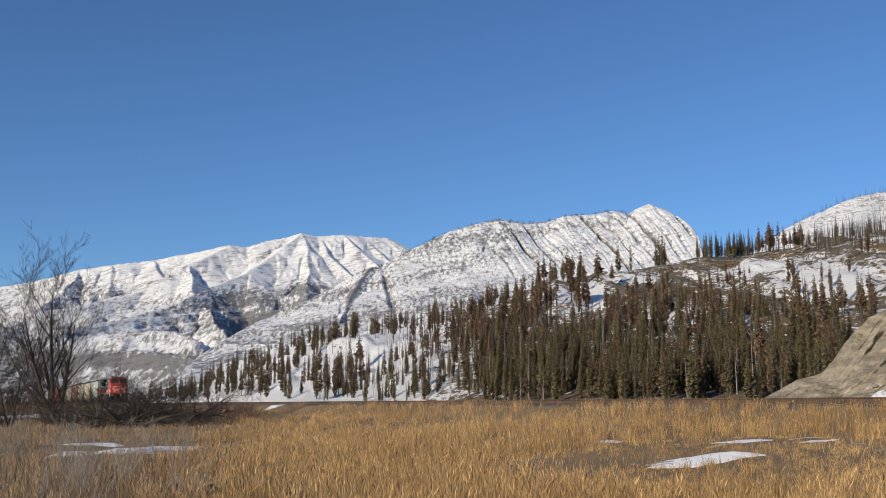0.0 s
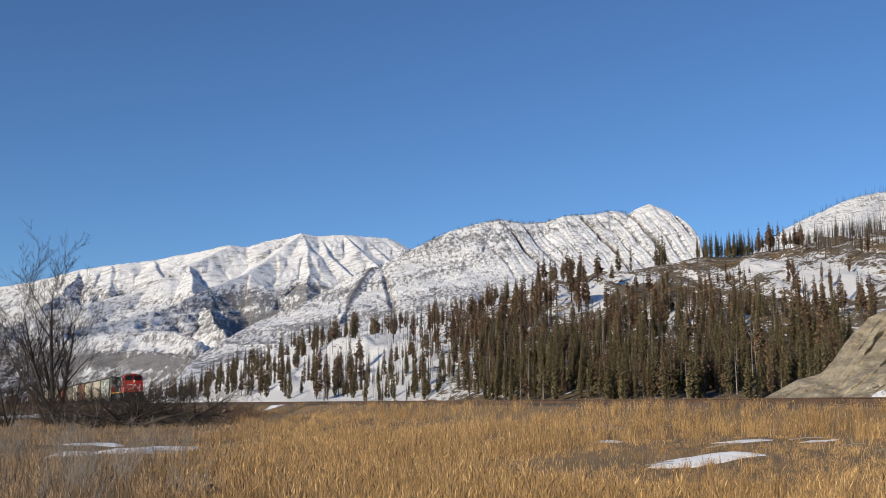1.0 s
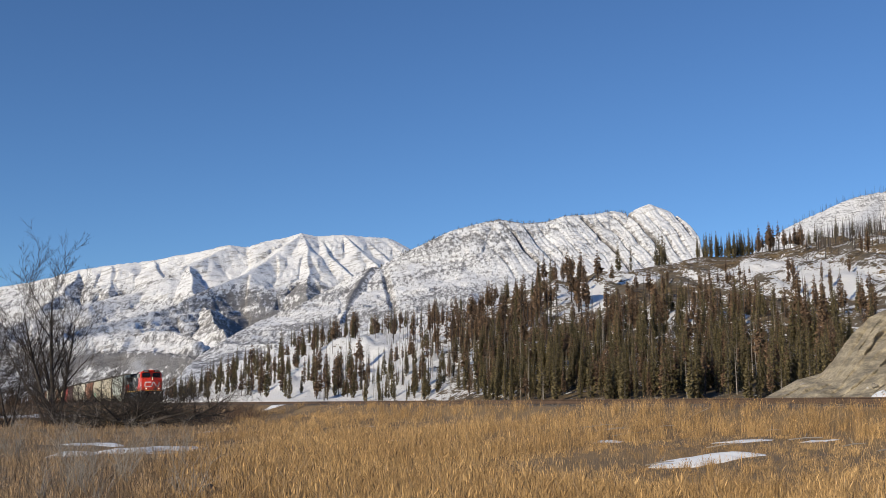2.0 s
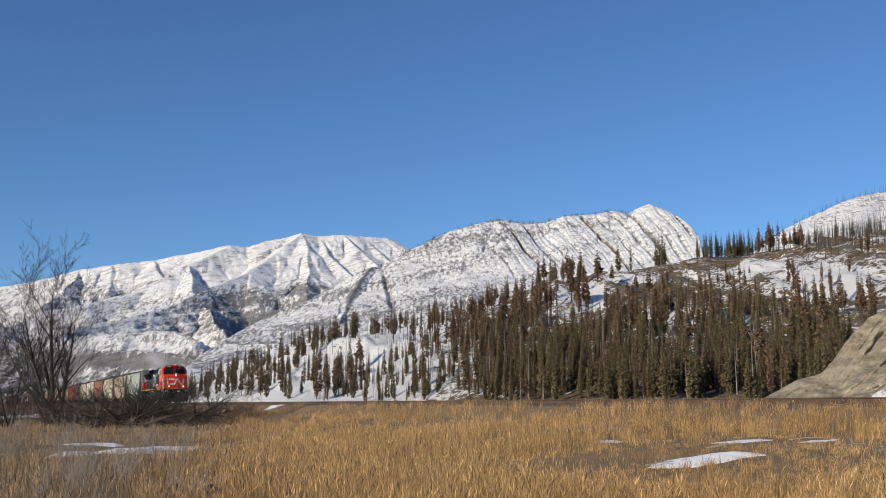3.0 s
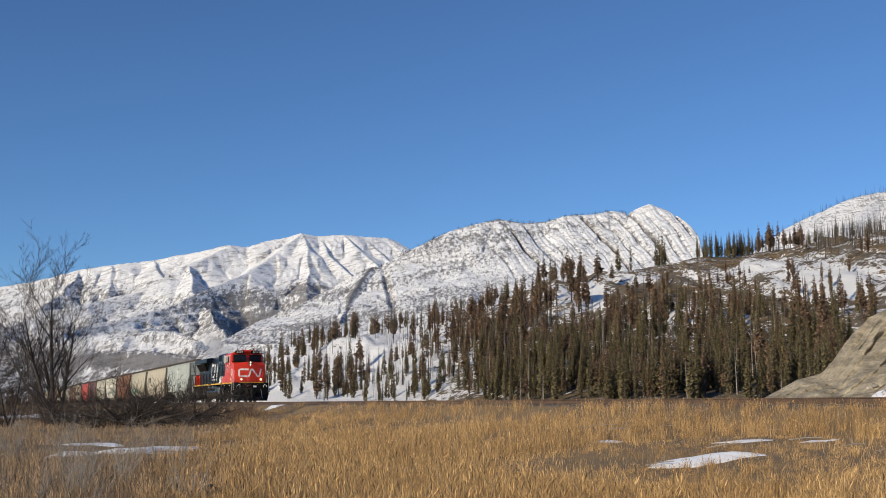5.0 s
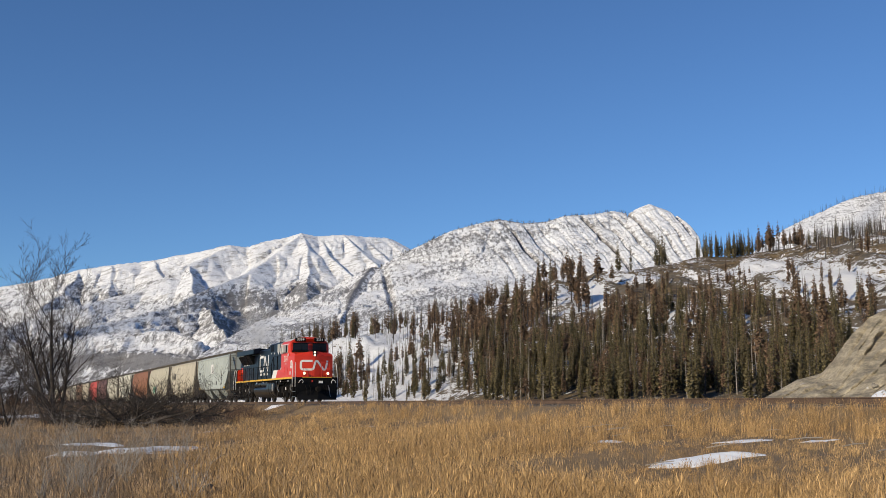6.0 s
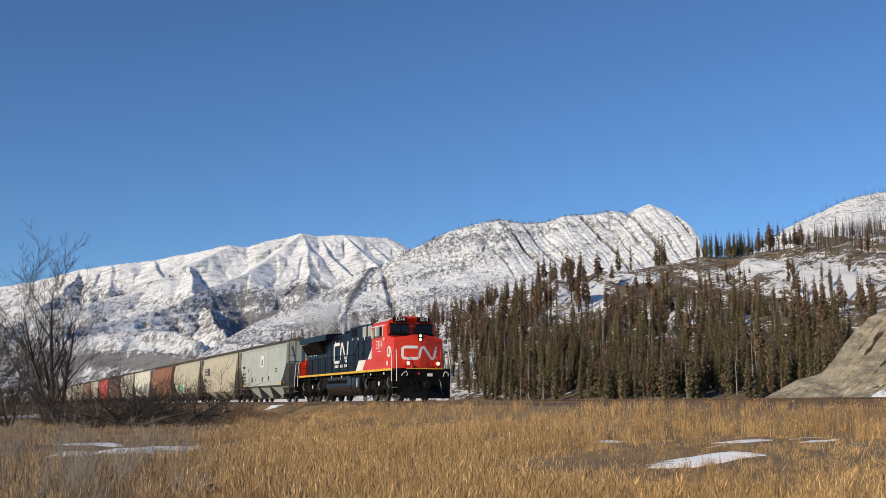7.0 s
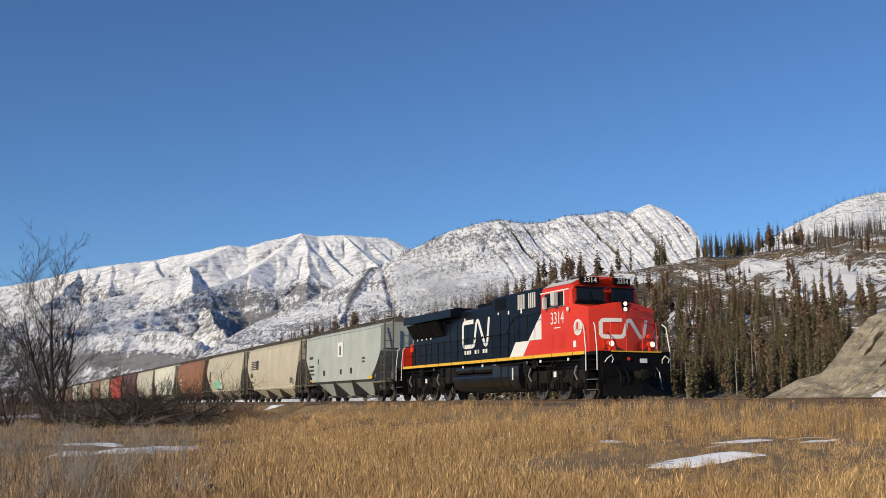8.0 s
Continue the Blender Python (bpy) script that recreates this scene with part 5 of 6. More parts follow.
def on_hill(rng, n, b0, b1, v0, v1, hi, keep=1.0, clump=0.0):
    """Up to n footings on the hill between two bearings (sideways by ahead) and two heights of the slope."""
    out, tries = [], 0
    while len(out) < n and tries < 60:
        tries += 1
        u, v = rng.rand(4000), rng.uniform(v0, v1, 4000)
        P = hill_point(u, v)
        b = P[:, 0] / P[:, 1]
        ok = (b > b0) & (b < b1)
        if clump:
            ok &= fbm(P[:, 0] / 16, P[:, 1] / 22, 3, 71) > clump
        for p in P[ok][: max(1, n - len(out))]:
            out.append((*p, rng.uniform(*hi)))
    return out[:n]


def plant_woods():
    rng = np.random.RandomState(12)
    green, brown, burnt = [], [], []
    green += on_hill(rng, 430, 0.03, 0.37, 0.88, 1.0, (4.0, 8.5))
    green += on_hill(rng, 70, -0.06, 0.06, 0.88, 1.0, (2.5, 5))
    brown += on_hill(rng, 150, 0.03, 0.40, 0.74, 0.97, (5, 9))
    green += on_hill(rng, 110, 0.05, 0.40, 0.72, 0.92, (4, 9), clump=0.42)
    brown += on_hill(rng, 90, 0.05, 0.40, 0.50, 0.80, (4, 8), clump=0.47)
    brown += on_hill(rng, 60, 0.02, 0.37, 0.90, 1.0, (4, 8))
    brown += on_hill(rng, 60, -0.12, 0.05, 0.72, 0.98, (4, 9), clump=0.38)
    green += on_hill(rng, 60, -0.10, 0.05, 0.80, 1.0, (3, 7))
    brown += on_hill(rng, 62, -0.14, 0.16, 0.25, 0.75, (7, 12), clump=0.46)
    brown += on_hill(rng, 50, 0.02, 0.14, 0.20, 0.66, (7, 12), clump=0.42)
    green += on_hill(rng, 36, -0.22, 0.14, 0.20, 0.85, (6, 12), clump=0.48)
    brown += on_hill(rng, 40, -0.06, 0.12, 0.00, 0.25, (7, 12), clump=0.40)
    green += on_hill(rng, 36, -0.14, 0.10, 0.00, 0.10, (6, 11), clump=0.40)
    green += on_hill(rng, 7, 0.16, 0.21, 0.00, 0.05, (8, 13))
    green += on_hill(rng, 42, 0.237, 0.29, 0.00, 0.05, (5, 11))
    brown += on_hill(rng, 26, 0.29, 0.335, 0.00, 0.06, (6, 12))
    green += on_hill(rng, 14, 0.335, 0.43, 0.00, 0.08, (5, 10))
    brown += on_hill(rng, 22, 0.14, 0.36, 0.15, 0.5, (3, 6), clump=0.5)
    brown += on_hill(rng, 36, -0.24, -0.08, 0.55, 0.98, (6, 11), clump=0.42)
    green += on_hill(rng, 60, -0.25, -0.10, 0.70, 0.99, (5, 10))
    burnt += on_hill(rng, 230, 0.335, 0.46, 0.06, 0.42, (5, 10))
    burnt += on_hill(rng, 150, -0.12, 0.08, 0.3, 0.95, (5, 9))
    burnt += on_hill(rng, 60, 0.05, 0.36, 0.65, 0.98, (6, 10))
    burnt += on_hill(rng, 90, 0.30, 0.46, 0.0, 0.06, (4, 7))
    kinds = {
        "spruce": (green, SPRUCE, BARK, [conifer(s, 10, (0.105, 0.135, 0.09, 0.12)[s % 4], 0.06, (0.92, 0.8, 0.85, 0.75)[s % 4]) for s in (1, 2, 3, 4)], "dark green spruce tree on the snowy hillside", "spruces of the wooded hill"),
        "pine": (brown, PINE, CHARRED, [conifer(s, 10, (0.115, 0.16, 0.135, 0.095)[s % 4], (0.2, 0.3, 0.12, 0.36)[s % 4], (0.72, 0.6, 0.75, 0.62)[s % 4]) for s in (11, 12, 13, 14)], "browned half-bare pine on the snowy hillside", "browned pines of the wooded hill"),
    }
    for name, (spots, needles, bark, forms, label, group) in kinds.items():
        spots.sort(key=lambda p: p[1])
        near, far = spots[:150], spots[150:]
        protos = []
        for stem, crown in forms:
            protos.append((mesh_from("trunk", stem, bark), mesh_from("crown", crown, needles)))
        for i, (x, y, z, h) in enumerate(near):
            t = thing(name, label, "tree", group)
            for nm, me in zip(("trunk", "crown"), protos[i % 4]):
                o = new(nm, me)
                o.parent = t
            t.matrix_basis = Matrix.Translation((x, y, z)) @ pose(0, 0, 0, rng.uniform(-2, 2), rng.uniform(-2, 2), rng.uniform(0, 360)) @ Matrix.Diagonal((h / 10, h / 10, h / 10, 1))
        crowns, stems = [], []
        for i, (x, y, z, h) in enumerate(far):
            a = rng.uniform(0, 6.28)
            R = np.array(((math.cos(a), -math.sin(a), 0), (math.sin(a), math.cos(a), 0), (0, 0, 1))) * h / 10
            stem, crown = forms[i % 4]
            stems.append((stem[0] @ R.T + (x, y, z), stem[1]))
            crowns.append((crown[0] @ R.T + (x, y, z), crown[1]))
        wood = tagged(joined_tris(name + "_wood", *gather(crowns), needles), label.replace("tree", "trees").replace("pine on", "pines on"), "trees", kind="stuff")
        st = joined_tris("stems", *gather(stems), bark)
        st.parent = wood
    pieces = []
    for i, (x, y, z, h) in enumerate(burnt):
        v, f = burnt_stem(200 + i % 40, h)
        pieces.append((v + (x, y, z), f))
    pale = [burnt_stem(260 + i % 12, h)[0] * (0.8, 0.8, 1) + (x, y, z) for i, (x, y, z, h) in enumerate(on_hill(rng, 110, -0.08, 0.37, 0.86, 1.0, (4, 8.5)))]
    tagged(joined_tris("dead_stems", *gather([(v, burnt_stem(260, 5)[1]) for v in pale]), PALE_WOOD), "pale dead tree stems among the spruces", "trees", kind="stuff")
    tagged(joined_tris("burnt_stems", *gather(pieces), CHARRED), "bare burnt tree stems standing in snow", "trees", kind="stuff")
    # small trees along the long ridge's skyline, and stems on the near snowy slope
    pieces = []
    crest = np.array([(q * d, d, EYE + r * d) for q, r, d in MID_LINES[0]])
    form = conifer(31, 10, 0.16, 0.05, 0.8)[1]
    for i in range(260):
        x = rng.uniform(-260, 455)
        if fbm(np.array(x / 45), np.array(1.5), 3, 39) < 0.46:
            continue
        k = rng.uniform(3.0, 7.5) / 10
        pieces.append((form[0] * k + (x, np.interp(x, crest[:, 0], crest[:, 1]) - rng.uniform(0, 14), np.interp(x, crest[:, 0], crest[:, 2]) - rng.uniform(0.5, 5)), form[1]))
    tagged(joined_tris("ridge_wood", *gather(pieces), SPRUCE), "small dark trees along the snowy ridge's skyline", "trees", kind="stuff")
    pieces = []
    crest = np.array([(q * d, d, EYE + r * d) for q, r, d in NEAR_LINES[0]])
    for i in range(900):
        q, d = rng.uniform(0.30, 0.44), rng.uniform(1, 0) ** 1.5 * 260
        y0 = np.interp(q, crest[:, 0] / crest[:, 1], crest[:, 1])
        top = np.interp(q, crest[:, 0] / crest[:, 1], crest[:, 2])
        v, f = burnt_stem(300 + i % 20, rng.uniform(6, 13))
        pieces.append((v * (1.5, 1.5, 1) + (q * (y0 - d), y0 - d, top - (top + 40) * (1 - math.exp(-0.55 * d / (top + 40))) - 2.0), f))
    tagged(joined_tris("slope_stems", *gather(pieces), CHARRED), "burnt tree stems standing on a snowy slope", "trees", kind="stuff")
    # low woods along the valley floor behind the line
    pieces = []
    forms = [conifer(s, 10, 0.14, 0.04, 0.8) for s in (21, 22, 23)]
    for i in range(260):
        y = rng.uniform(430, 760)
        x = y * rng.uniform(-0.47, -0.215)
        h = rng.uniform(5, 11) * (1.15 if x / y > -0.27 else 0.8)
        _, (v, f) = forms[i % 3]
        pieces.append((v * (h / 10) + (x, y, 0.8), f))
    tagged(joined_tris("valley_wood", *gather(pieces), PINE), "low dark woods on the valley floor", "trees", kind="stuff")


def rock_bank():
    """A bare clay and rock cutting beside the line, furrowed downhill, with rubble at its toe."""
    m, nt, b = nodes_of("cut_bank")
    v = coords(nt)
    fur = noise_tex(nt, coords(nt, (0.35, 0.35, 1.7), (0, radians(-48), 0)), 1.0, 8, 0.75)
    fine = noise_tex(nt, v, 5, 6, 0.7)
    col = mix(nt, ramp(nt, fur, [(0.40, 0.0), (0.58, 1.0)]), (0.22, 0.19, 0.14), (0.56, 0.48, 0.345))
    col = mix(nt, ramp(nt, fine, [(0.3, 0.6), (0.6, 0.0)]), col, (0.17, 0.15, 0.115))
    col = mix(nt, ramp(nt, maths(nt, "ADD", maths(nt, "MULTIPLY", fur, 0.5), maths(nt, "MULTIPLY", noise_tex(nt, v, 0.8, 5), 0.5)), [(0.63, 0.0), (0.66, 1.0)]), col, (0.80, 0.80, 0.80))
    nt.links.new(col, b.inputs["Base Color"])
    b.inputs["Roughness"].default_value = 0.95
    bump(nt, b, maths(nt, "ADD", maths(nt, "MULTIPLY", fur, 1.6), fine), 0.7, 0.22)
    crest = [(15.5, 58, 0.9), (16.7, 57, 1.6), (18.4, 57, 2.5), (19.8, 57, 2.9), (20.35, 56.5, 3.7), (20.9, 56, 4.7), (21.7, 55, 5.7), (22.6, 54.5, 6.15), (27, 54, 7.8), (40, 50, 10.0), (60, 44, 12)]
    foot = [(14.5, 50, 0.8), (16.2, 47, 0.8), (17.8, 44, 0.8), (20, 40, 0.8), (26, 35, 0.8), (40, 28, 0.8), (60, 18, 0.8)]
    u, vv = np.linspace(0, 1, 420), np.linspace(-0.25, 1.0, 150)
    U, V = np.meshgrid(u, vv)
    C, Fo = along_curve(crest, U), along_curve(foot, U)
    t = np.clip(V, 0, 1)[..., None]
    P = C * (1 - t) + Fo * t
    t = t[..., 0]
    P[..., 2] = Fo[..., 2] + (C[..., 2] - Fo[..., 2]) * (1 - t) ** 1.25
    fr = fbm(U * 60 + V * 16, V * 3, 4, 81, ridged=True) - 0.5
    d = (fr * 2.2 + (fbm(U * 14 + V * 3, V * 2, 3, 83) - 0.5) * 1.6) * np.clip((1 - t) * 4, 0, 1) * np.clip((C[..., 2] - 1) / 4, 0.1, 1)
    sx, sz = P[..., 0], P[..., 2] + 0.15 * P[..., 1]
    beds = fbm((sx * 0.75 - sz) * 0.75 + (fbm(sx * 0.5, sz * 0.5, 3, 88) - 0.5) * 1.5, (sx + sz) * 0.10, 4, 85, ridged=True) - 0.55
    lumps = fbm(sx * 1.6, P[..., 1] * 1.1 + sz, 5, 87) - 0.5
    d = d * 0.6 + (beds * 1.1 + lumps * 1.0) * np.clip((1 - t) * 6, 0, 1) * np.clip(t * 8, 0.15, 1)
    P[..., 1] -= d
    P[..., 2] += d * 0.25
    over = np.clip(-V, 0, None)
    P[..., 0] += over * 34
    P[..., 1] += over * 60
    P[..., 2] -= over * 14
    ob = grid_object("cut_bank", P, m)
    tagged(ob, "bare grey-brown earth and rock bank beside the railway", "bank", kind="structure")
    rng = np.random.RandomState(5)
    ROCK = surface("rubble", (0.14, 0.125, 0.105), (0.34, 0.31, 0.26), 1.5, 12, 0.95, relief=0.6, depth=0.03)
    for k in range(110):
        q = rng.uniform(0.05, 0.45)
        p = along_curve(foot, np.array([q]))[0] + np.array((rng.uniform(-0.5, 2.0), rng.uniform(-1.5, 3.5), 0))
        r = 0.07 + 0.34 * rng.rand() ** 3
        bm = bmesh.new()
        bmesh.ops.create_icosphere(bm, subdivisions=2, radius=r)
        for vx in bm.verts:
            vx.co *= 0.7 + 0.55 * noise.noise(vx.co * (1.6 / r) + Vector((k * 7.1, 0, 0)))
            vx.co.z *= 0.7
        ob = tagged(part("boulder", bm, ROCK), "grey broken boulder at the foot of the bank", "rock", "boulders below the bank")
        i = np.argmin((P[..., 0] - p[0]) ** 2 + (P[..., 1] - p[1]) ** 2)
        ob.location = (p[0], p[1], max(P[..., 2].ravel()[i], float(field_height(p[0], p[1]))) + r * 0.15)
    return P


def snow_patch(cx, cy, rx, ry, high, seed, label, ground=field_height):
    n, k = 15, 56
    pts = []
    for j in range(n):
        rr = j / (n - 1)
        for i in range(k):
            a = 2 * math.pi * i / k
            edge = 0.35 + 1.25 * float(fbm(np.array(math.cos(a) * 2.3 + 5), np.array(math.sin(a) * 2.3 + seed), 5, seed))
            x, y = cx + math.cos(a) * rx * rr * edge, cy + math.sin(a) * ry * rr * edge
            z = float(ground(x, y)) + high * (1 - rr ** 2.2) + 0.03 * (float(fbm(np.array(x * 3), np.array(y * 3), 3, seed)) - 0.5) - (0.06 if j == n - 1 else 0)
            pts.append((x, y, z))
    faces = [(j * k + i, j * k + (i + 1) % k, (j + 1) * k + (i + 1) % k, (j + 1) * k + i) for j in range(n - 1) for i in range(k)]
    return tagged(mesh_object("snow_patch", pts, faces, SNOW, True), label, "snow", "snow patches in the field")


SNOW_SPOTS = [(4.85, 20.4, 1.05, 0.62, 0.12), (6.6, 24.0, 0.65, 0.3, 0.02), (7.9, 23.2, 0.35, 0.3, 0.02), (-8.0, 30.0, 1.6, 2.2, 0.20), (-8.9, 26.5, 0.6, 0.7, 0.12), (-11.2, 34.5, 1.2, 1.2, 0.05),
              (-40.0, 108.0, 6.0, 9.0, 0.2), (-12.0, 78.0, 0.8, 1.3, 0.05), (4.0, 26.5, 0.4, 0.3, 0.03), (-4.9, 12.6, 0.22, 0.2, 0.10), (-1.4, 12.5, 0.25, 0.15, 0.08), (-1.6, 62.0, 0.7, 1.5, 0.08)]


def grasses():
    rng = np.random.RandomState(33)
    def blades(n, r0, r1, a0, a1, hi, wide, keep, seeds):
        a = rng.uniform(radians(a0), radians(a1), n)
        r = np.exp(rng.uniform(math.log(r0), math.log(r1), n))
        x, y = r * np.sin(a), r * np.cos(a)
        tuft = rng.rand(n) < 0.6                                   # most blades gather in tufts
        gap = 0.16 + 0.012 * r
        cx, cy = np.round(x / gap), np.round(y / gap)
        x = np.where(tuft, (cx + lattice(cx, cy, 5) - 0.5) * gap + rng.normal(0, 0.16, n) * gap, x)
        y = np.where(tuft, (cy + lattice(cx, cy, 6) - 0.5) * gap + rng.normal(0, 0.16, n) * gap, y)
        q = OFF - (x * math.cos(PHI) + y * math.sin(PHI))
        dense = fbm(x * 0.32, y * 0.32, 4, 91)
        ok = (q > 1.9) & ~((((x - 5.0) / 3.8) ** 2 + ((y - 20.5) / 4.5) ** 2 < 1.0) & (rng.rand(n) < 0.6)) & keep(x, y, q, dense, rng.rand(n))
        for sx, sy, rx, ry, _ in SNOW_SPOTS:
            ok &= (((x - sx) / rx) ** 2 + ((y - sy) / ry) ** 2 > 0.75) | (rng.rand(n) < 0.12)
        x, y, dense, r, cx, cy = x[ok], y[ok], dense[ok], r[ok], cx[ok], cy[ok]
        n = len(x)
        thin = (((x - 5.0) / 4.4) ** 2 + ((y - 20) / 6.0) ** 2 < 1.0) | (((x + 8.8) / 3.4) ** 2 + ((y - 30.5) / 7.0) ** 2 < 1.0)
        h = rng.uniform(*hi, n) * rng.uniform(0.5, 1.1, n) * (0.7 + 0.6 * lattice(cx, cy, 7)) * np.where(thin, 0.42, 1.0) * (0.65 + 0.7 * dense) * (1 - 0.25 * np.clip((r - 30) / 40, 0, 1))
        h = h * np.where((OFF - (x * math.cos(PHI) + y * math.sin(PHI)) < 6.5) & (x > 0.08 * y), 0.8, 1.0)
        z = field_height(x, y) - 0.03
        t = rng.uniform(0, 2 * math.pi, n)
        lean = rng.normal(0.08, 0.34, n) * h
        la = rng.uniform(0, 2 * math.pi, n)
        w = rng.uniform(*wide, n) * (0.45 + r / 27)
        dx, dy = np.cos(t) * w, np.sin(t) * w
        lx, ly = np.cos(la) * lean, np.sin(la) * lean
        base = np.stack((x, y, z), -1)
        side = np.stack((dx, dy, 0 * dx), -1)
        mid = base + np.stack((lx * 0.35, ly * 0.35, h * 0.55), -1)
        tip = base + np.stack((lx, ly, h), -1)
        V = np.stack((base - side * 0.5, base + side * 0.5, mid + side * 0.45, mid - side * 0.45, tip), 1)
        k = (np.arange(n) * 5)[:, None]
        T = np.concatenate((k + [0, 1, 2], k + [0, 2, 3], k + [3, 2, 4]), 0)
        V = V.reshape(-1, 3)
        if seeds:
            pick = rng.rand(n) < seeds
            m = pick.sum()
            tp, md = tip[pick], mid[pick]
            up = (tp - md) * 0.35
            s2 = side[pick] * 1.2 + np.stack((rng.uniform(-.004, .004, m), rng.uniform(-.004, .004, m), 0 * tp[:, 0]), -1)
            W = np.stack((tp - up, tp - up * 0.4 + s2, tp + up * 0.5, tp - up * 0.4 - s2), 1)
            k2 = (np.arange(m) * 4)[:, None] + len(V)
            V = np.vstack((V, W.reshape(-1, 3)))
            T = np.concatenate((T, k2 + [0, 1, 2], k2 + [0, 2, 3]), 0)
        return V, T
    gold = lambda x, y, q, d, k: (d > 0.40 + 0.16 * (k - 0.5)) & (x > -0.22 * y + 0.0 + 2.0 * (k - 0.5) - np.clip(y - 30, 0, 99) * -0.06) & ~((q < 5.9) & (q > 4.3) & (x > 10) & (d < 0.56) & (k < 0.85))
    V, T = blades(600000, 10.5, 75, -25, 25, (0.16, 0.42), (0.0020, 0.0040), gold, 0.25)
    tagged(joined_tris("grass", V, T, STRAW), "tall dry golden grass with seed heads", "grass", kind="stuff")
    dull = lambda x, y, q, d, k: (x < -0.16 * y + 3.0 * (k - 0.5)) | (k < 0.22)
    V, T = blades(190000, 10.5, 95, -25, 25, (0.14, 0.42), (0.0024, 0.005), dull, 0.4)
    tagged(joined_tris("weeds", V, T, WEED), "short grey-brown dead weeds", "weeds", kind="stuff")


def limb_tree(seed, trunks, depth, spread, ratio, lift, min_len=0.16):
    """Stems and limbs of a leafless tree, as two lists of tapered pieces: the thick ones and the twigs."""
    rng = random.Random(seed)
    thick, thin = [], []
    floor = 0.006 if trunks[0][3] > 0.05 else 0.002
    def cone(a, b, r1, r2, sides):
        d = (b - a).normalized()
        n = d.orthogonal().normalized()
        m = d.cross(n)
        va = [a + (n * math.cos(k * 2 * math.pi / sides) + m * math.sin(k * 2 * math.pi / sides)) * r1 for k in range(sides)]
        vb = [b + (n * math.cos(k * 2 * math.pi / sides) + m * math.sin(k * 2 * math.pi / sides)) * r2 for k in range(sides)]
        f = []
        for k in range(sides):
            j = (k + 1) % sides
            f += [(k, j, sides + j), (k, sides + j, sides + k)]
        return np.array([tuple(p) for p in va + vb]), np.array(f)
    def grow(a, d, length, r, level):
        segs = 4 if level < 2 else 3
        p = a
        for k in range(segs):
            d = (d + Vector((rng.uniform(-1, 1), rng.uniform(-1, 1), rng.uniform(-0.6, 1) * lift)) * 0.13).normalized()
            b = p + d * (length / segs)
            r2 = r * (1 - 0.72 * (k + 1) / segs) if level else r * (1 - 0.88 * (k + 1) / segs)
            r1 = r * (1 - 0.72 * k / segs) if level else r * (1 - 0.88 * k / segs)
            (thick if level < 2 else thin).append(cone(p, b, r1, r2, 7 if level < 2 else 3))
            if level < depth:
                for _ in range(3 if level != 2 else 2):
                    if rng.random() < 0.86:
                        side = d.orthogonal().normalized()
                        side.rotate(Matrix.Rotation(rng.uniform(0, 6.28), 3, d))
                        nd = (d * (1 - spread * (1.0 if k or level else 1.3)) + side * spread * rng.uniform(0.7, 1.3) + Vector((0, 0, 0.15 * lift))).normalized()
                        ln = length * ratio * rng.uniform(0.6, 1.1)
                        if ln > min_len:
                            grow(p + (b - p) * rng.random(), nd, ln, max(r2 * 0.55, floor), level + 1)
            p = b
    for a, d, length, r in trunks:
        grow(Vector(a), Vector(d).normalized(), length, r, 0)
    return thick, thin


